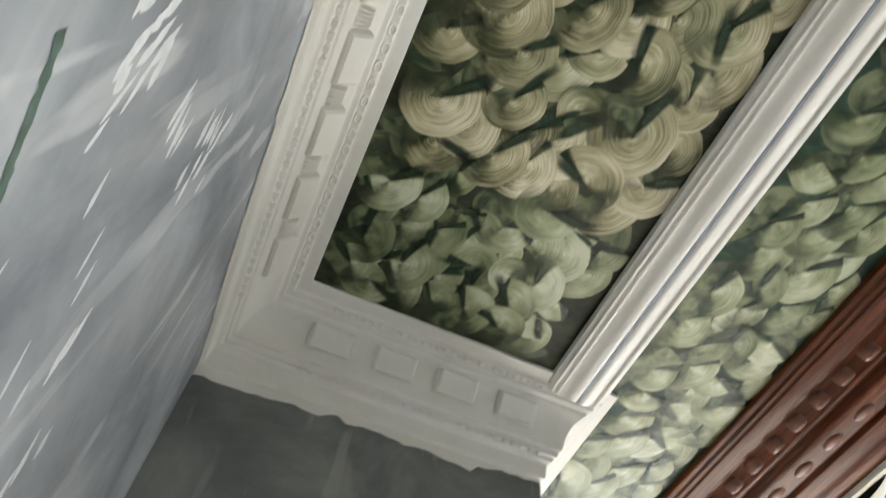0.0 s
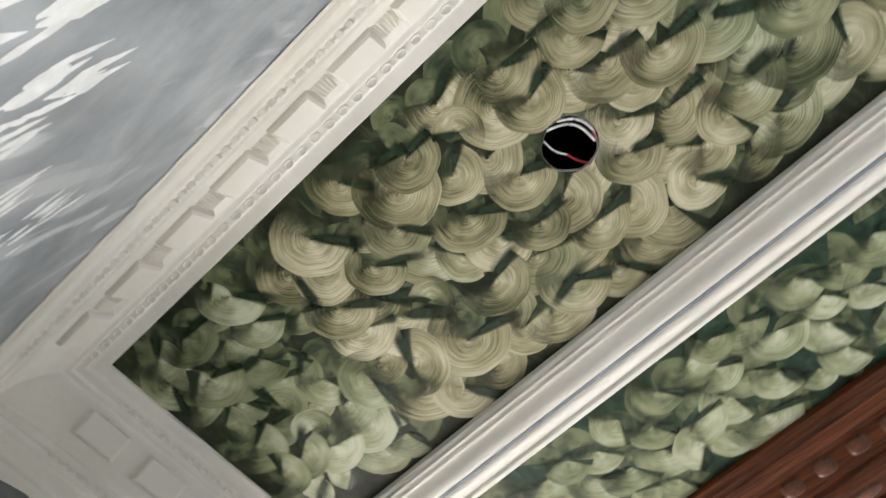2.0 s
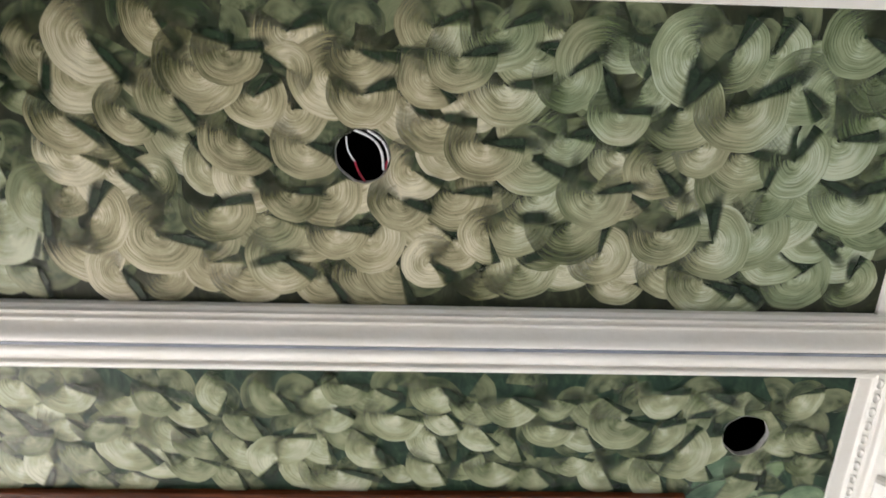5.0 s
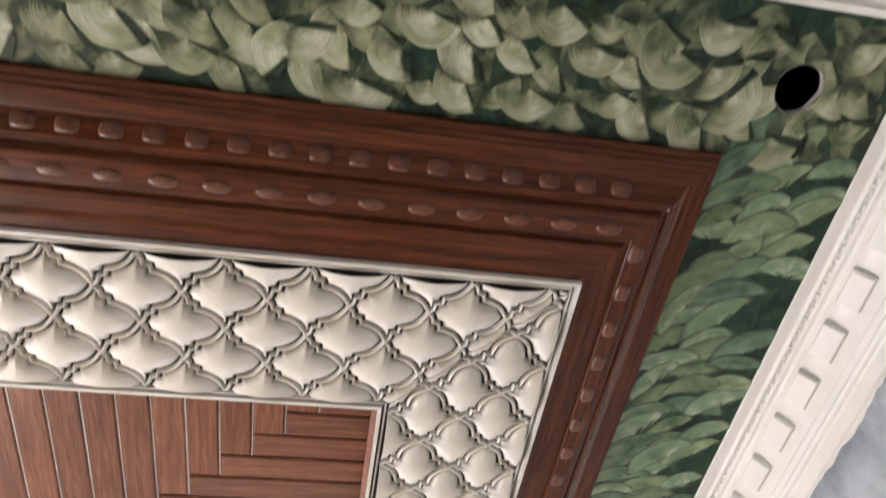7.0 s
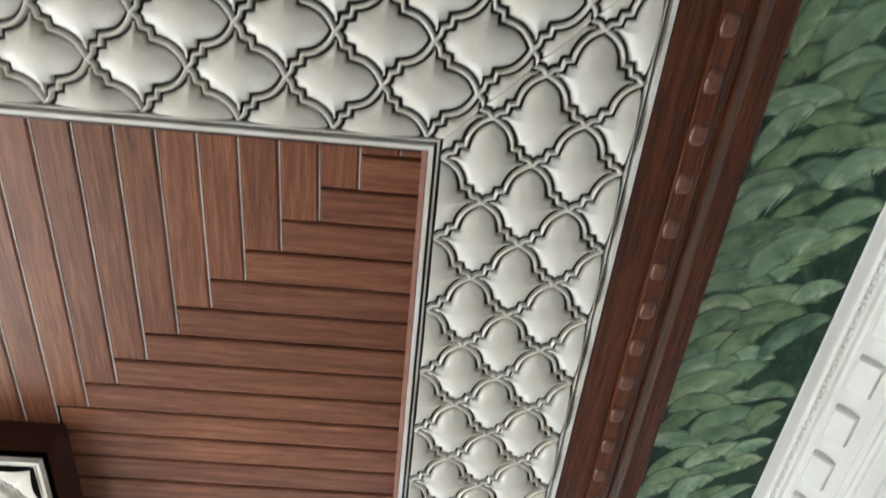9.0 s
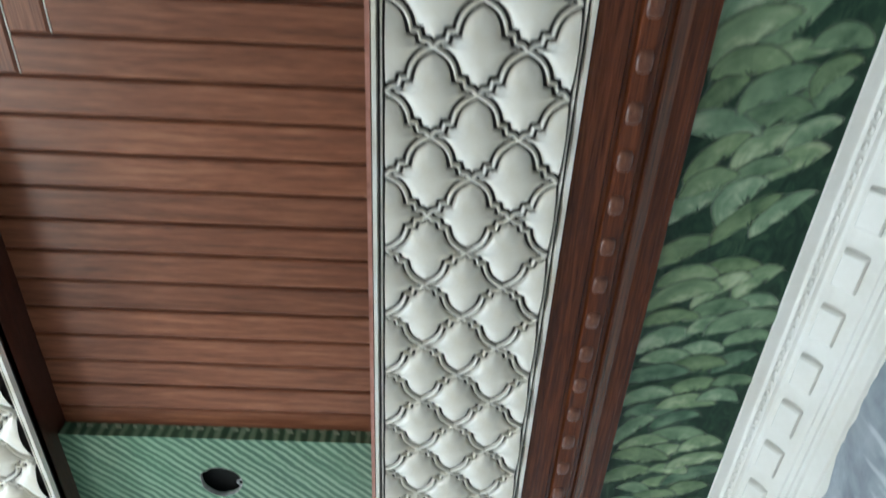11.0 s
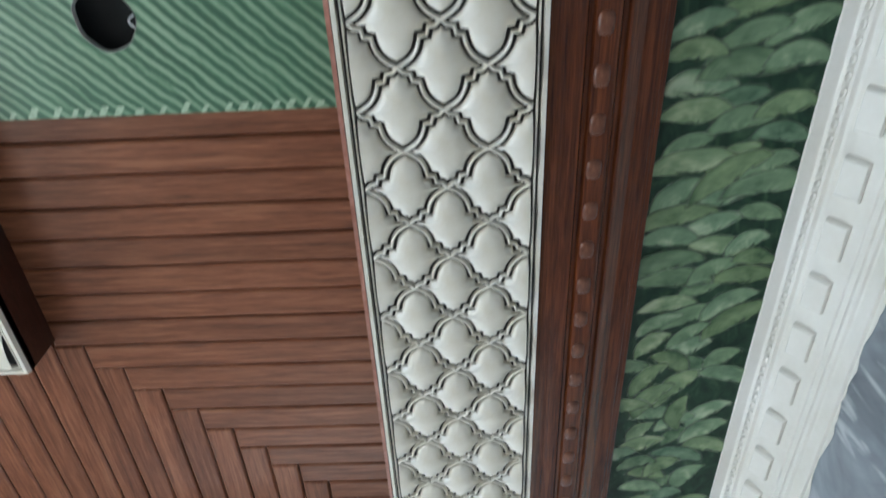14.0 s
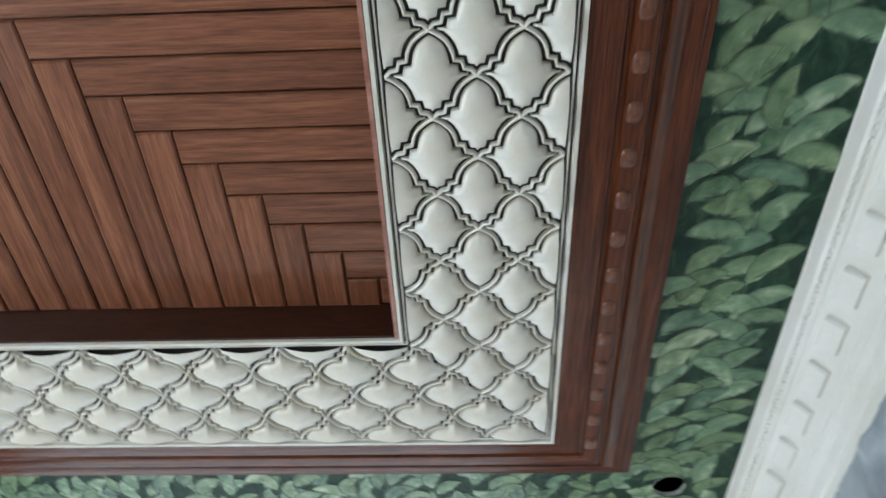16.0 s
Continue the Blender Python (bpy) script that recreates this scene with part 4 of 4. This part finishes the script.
for i in range(12):
    y = 0.326 + (i - 1) * STEP
    if y > IY0 + 0.02:
        box("joint_filler", IX0, min(DW + y - 0.004, QX0), y - 0.0009, y + 0.0009, ZP + 0.0022, ZP + 0.008, white_paint, plank_field, "white filler in a plank joint")

# ---------------------------------------------------------------- lamp holes: raw edges and loose wires
for i, (hx, hy, hz, hr) in enumerate([(*h, ZC, HOLE_R) for h in HOLES] + [(*HOLE_BR, ZBR, HOLE_BR_R)]):
    v, f, seg = [], [], 32
    for k in range(seg):
        t = 2 * math.pi * k / seg
        w = hr * (1 + 0.03 * math.sin(3 * t + hx * 9) + 0.02 * math.sin(7 * t))
        ragged = 0.0012 + 0.0012 * math.sin(2 * t + i) + 0.0006 * math.sin(11 * t)
        for r, z in ((w + 0.2 * ragged, -0.0012), (w - 0.0004, -0.0014), (w - 0.0012, 0.011), (w + 0.002, 0.0145)):
            v.append((r * math.cos(t), r * math.sin(t), z))
    for k in range(seg):
        for q in range(3):
            f.append((4 * k + q, 4 * k + q + 1, 4 * ((k + 1) % seg) + q + 1, 4 * ((k + 1) % seg) + q))
    ob = tagged(mesh_object("hole_rim", v, f, rim_plaster), "chipped white plaster edge of a lamp hole in the green ceiling", "hole rim", "lamp holes")
    ob.location = (hx, hy, hz)


def tube_data(pts, r, seg=7):
    verts, faces = [], []
    for i, p in enumerate(pts):
        d = (Vector(pts[min(i + 1, len(pts) - 1)]) - Vector(pts[max(i - 1, 0)])).normalized()
        a = d.orthogonal().normalized()
        b = d.cross(a)
        for k in range(seg):
            t = 2 * math.pi * k / seg
            verts.append(tuple(Vector(p) + a * r * math.cos(t) + b * r * math.sin(t)))
    for i in range(len(pts) - 1):
        faces += [(i * seg + k, i * seg + (k + 1) % seg, (i + 1) * seg + (k + 1) % seg, (i + 1) * seg + k) for k in range(seg)]
    faces += [tuple(range(seg))[::-1], tuple((len(pts) - 1) * seg + k for k in range(seg))]
    return verts, faces


def wire(name, start, end, sag, z, bow, material_, parent, r=0.0016):
    """A wire bowed across a hole just above the ceiling board."""
    a, b = Vector(start), Vector(end)
    side = Vector((-(b - a).y, (b - a).x)).normalized()
    pts = []
    for i in range(17):
        t = i / 16
        p = a.lerp(b, t) + side * bow * math.sin(math.pi * t)
        pts.append((p.x, p.y, z - sag * math.sin(math.pi * t)))
    return mesh_object(name, *tube_data(pts, r), material_, parent)


loose = tagged(new("loose_cable"), "loose white and red lamp wires bowed inside a ceiling hole", "cable")
hx, hy = HOLES[0]
wire("white_wire", (hx - 0.046, hy + 0.016), (hx + 0.026, hy - 0.037), 0.002, ZC + 0.005, -0.020, white_wire, loose, 0.0024)
wire("white_wire", (hx - 0.046, hy - 0.008), (hx + 0.014, hy - 0.047), 0.002, ZC + 0.005, -0.013, white_wire, loose, 0.0024)
wire("white_wire", (hx - 0.034, hy + 0.030), (hx + 0.012, hy + 0.015), 0.002, ZC + 0.007, 0.005, white_wire, loose, 0.0017)
wire("red_wire", (hx + 0.012, hy + 0.015), (hx + 0.049, hy - 0.003), 0.002, ZC + 0.007, 0.002, red_wire, loose, 0.0022)
wire("red_wire", (hx + 0.004, hy - 0.049), (hx + 0.026, hy - 0.042), 0.002, ZC + 0.006, 0.003, red_wire, loose, 0.0018)
bx, by = HOLE_BR
lamp_wire = tagged(new("loose_cable"), "white wire end showing in the lamp hole of the green panel", "cable")
wire("white_wire", (bx - 0.006, by - 0.055), (bx + 0.018, by - 0.052), 0.002, ZBR + 0.006, 0.010, white_wire, lamp_wire, 0.0018)

# ---------------------------------------------------------------- paint dabs on the bay's west wall
dab_rng = random.Random(23)
dab_white = plain("white_dab_paint", (0.84, 0.86, 0.87), 0.5, 0.12, 60.0)
vein_green = plain("green_vein_paint", (0.13, 0.20, 0.165), 0.5, 0.5, 45.0)


def dab(y, z, length, width, way, lift):
    """A flame-shaped touch of a palette knife, wide at one end and ragged at the other."""
    verts, seg = [], 7
    for i in range(seg + 1):
        u = i / seg
        half = width / 2 * math.sin(math.pi * min(0.97, 0.06 + u * 0.9)) * (1.25 - 0.6 * u) * dab_rng.uniform(0.75, 1.2)
        for q in (-1, 1):
            a, b = (u - 0.5) * length, q * half
            verts.append((WX0 + lift, y + a * math.cos(way) - b * math.sin(way), z + a * math.sin(way) + b * math.cos(way)))
    return verts, [(2 * i, 2 * i + 1, 2 * i + 3, 2 * i + 2) for i in range(seg)]


dabs = []
for y, z, near in ((0.512, 1.999, 5), (0.541, 1.96, 2), (0.593, 2.097, 3), (0.662, 2.155, 4), (0.634, 2.20, 5), (0.599, 1.982, 1), (0.656, 1.98, 2), (0.727, 1.958, 2), (0.703, 1.892, 3), (0.815, 1.92, 3), (0.599, 1.869, 2),
                   (0.418, 1.945, 6), (0.455, 2.011, 5), (0.53, 2.012, 2), (0.494, 2.013, 3), (0.608, 2.113, 3), (0.70, 2.20, 3), (0.46, 2.045, 6), (0.509, 2.035, 3), (0.66, 2.26, 3), (0.36, 2.0, 6), (0.33, 2.1, 5)):
    for _ in range(near):
        dabs.append(dab(y + dab_rng.gauss(0, 0.011), z + dab_rng.gauss(0, 0.018), dab_rng.uniform(0.022, 0.05) * (1 + 0.4 * (y < 0.47)), dab_rng.uniform(0.005, 0.012) * (1 + 0.5 * (y < 0.47)), math.atan2(0.033, -0.02) + dab_rng.gauss(0, 0.12), 0.00012 + 0.00001 * (len(dabs) % 23)))
wall_west = bpy.data.objects["wall_west"]
tagged(mesh_object("paint_dab", *join_data(dabs), dab_white, wall_west), "white palette-knife dabs", kind="stuff")
vein = []
for i in range(25):
    u = i / 24
    y, z, w = 0.478 + 0.095 * u, 1.905 - 0.045 * u - 0.006 * u * u + dab_rng.uniform(-0.001, 0.001), dab_rng.uniform(0.006, 0.010)
    vein += [(WX0 + 0.0003, y, z - w / 2), (WX0 + 0.0003, y, z + w / 2)]
mesh_object("paint_vein", vein, [(2 * i, 2 * i + 1, 2 * i + 3, 2 * i + 2) for i in range(24)], vein_green, wall_west, "thin dark green vein line")
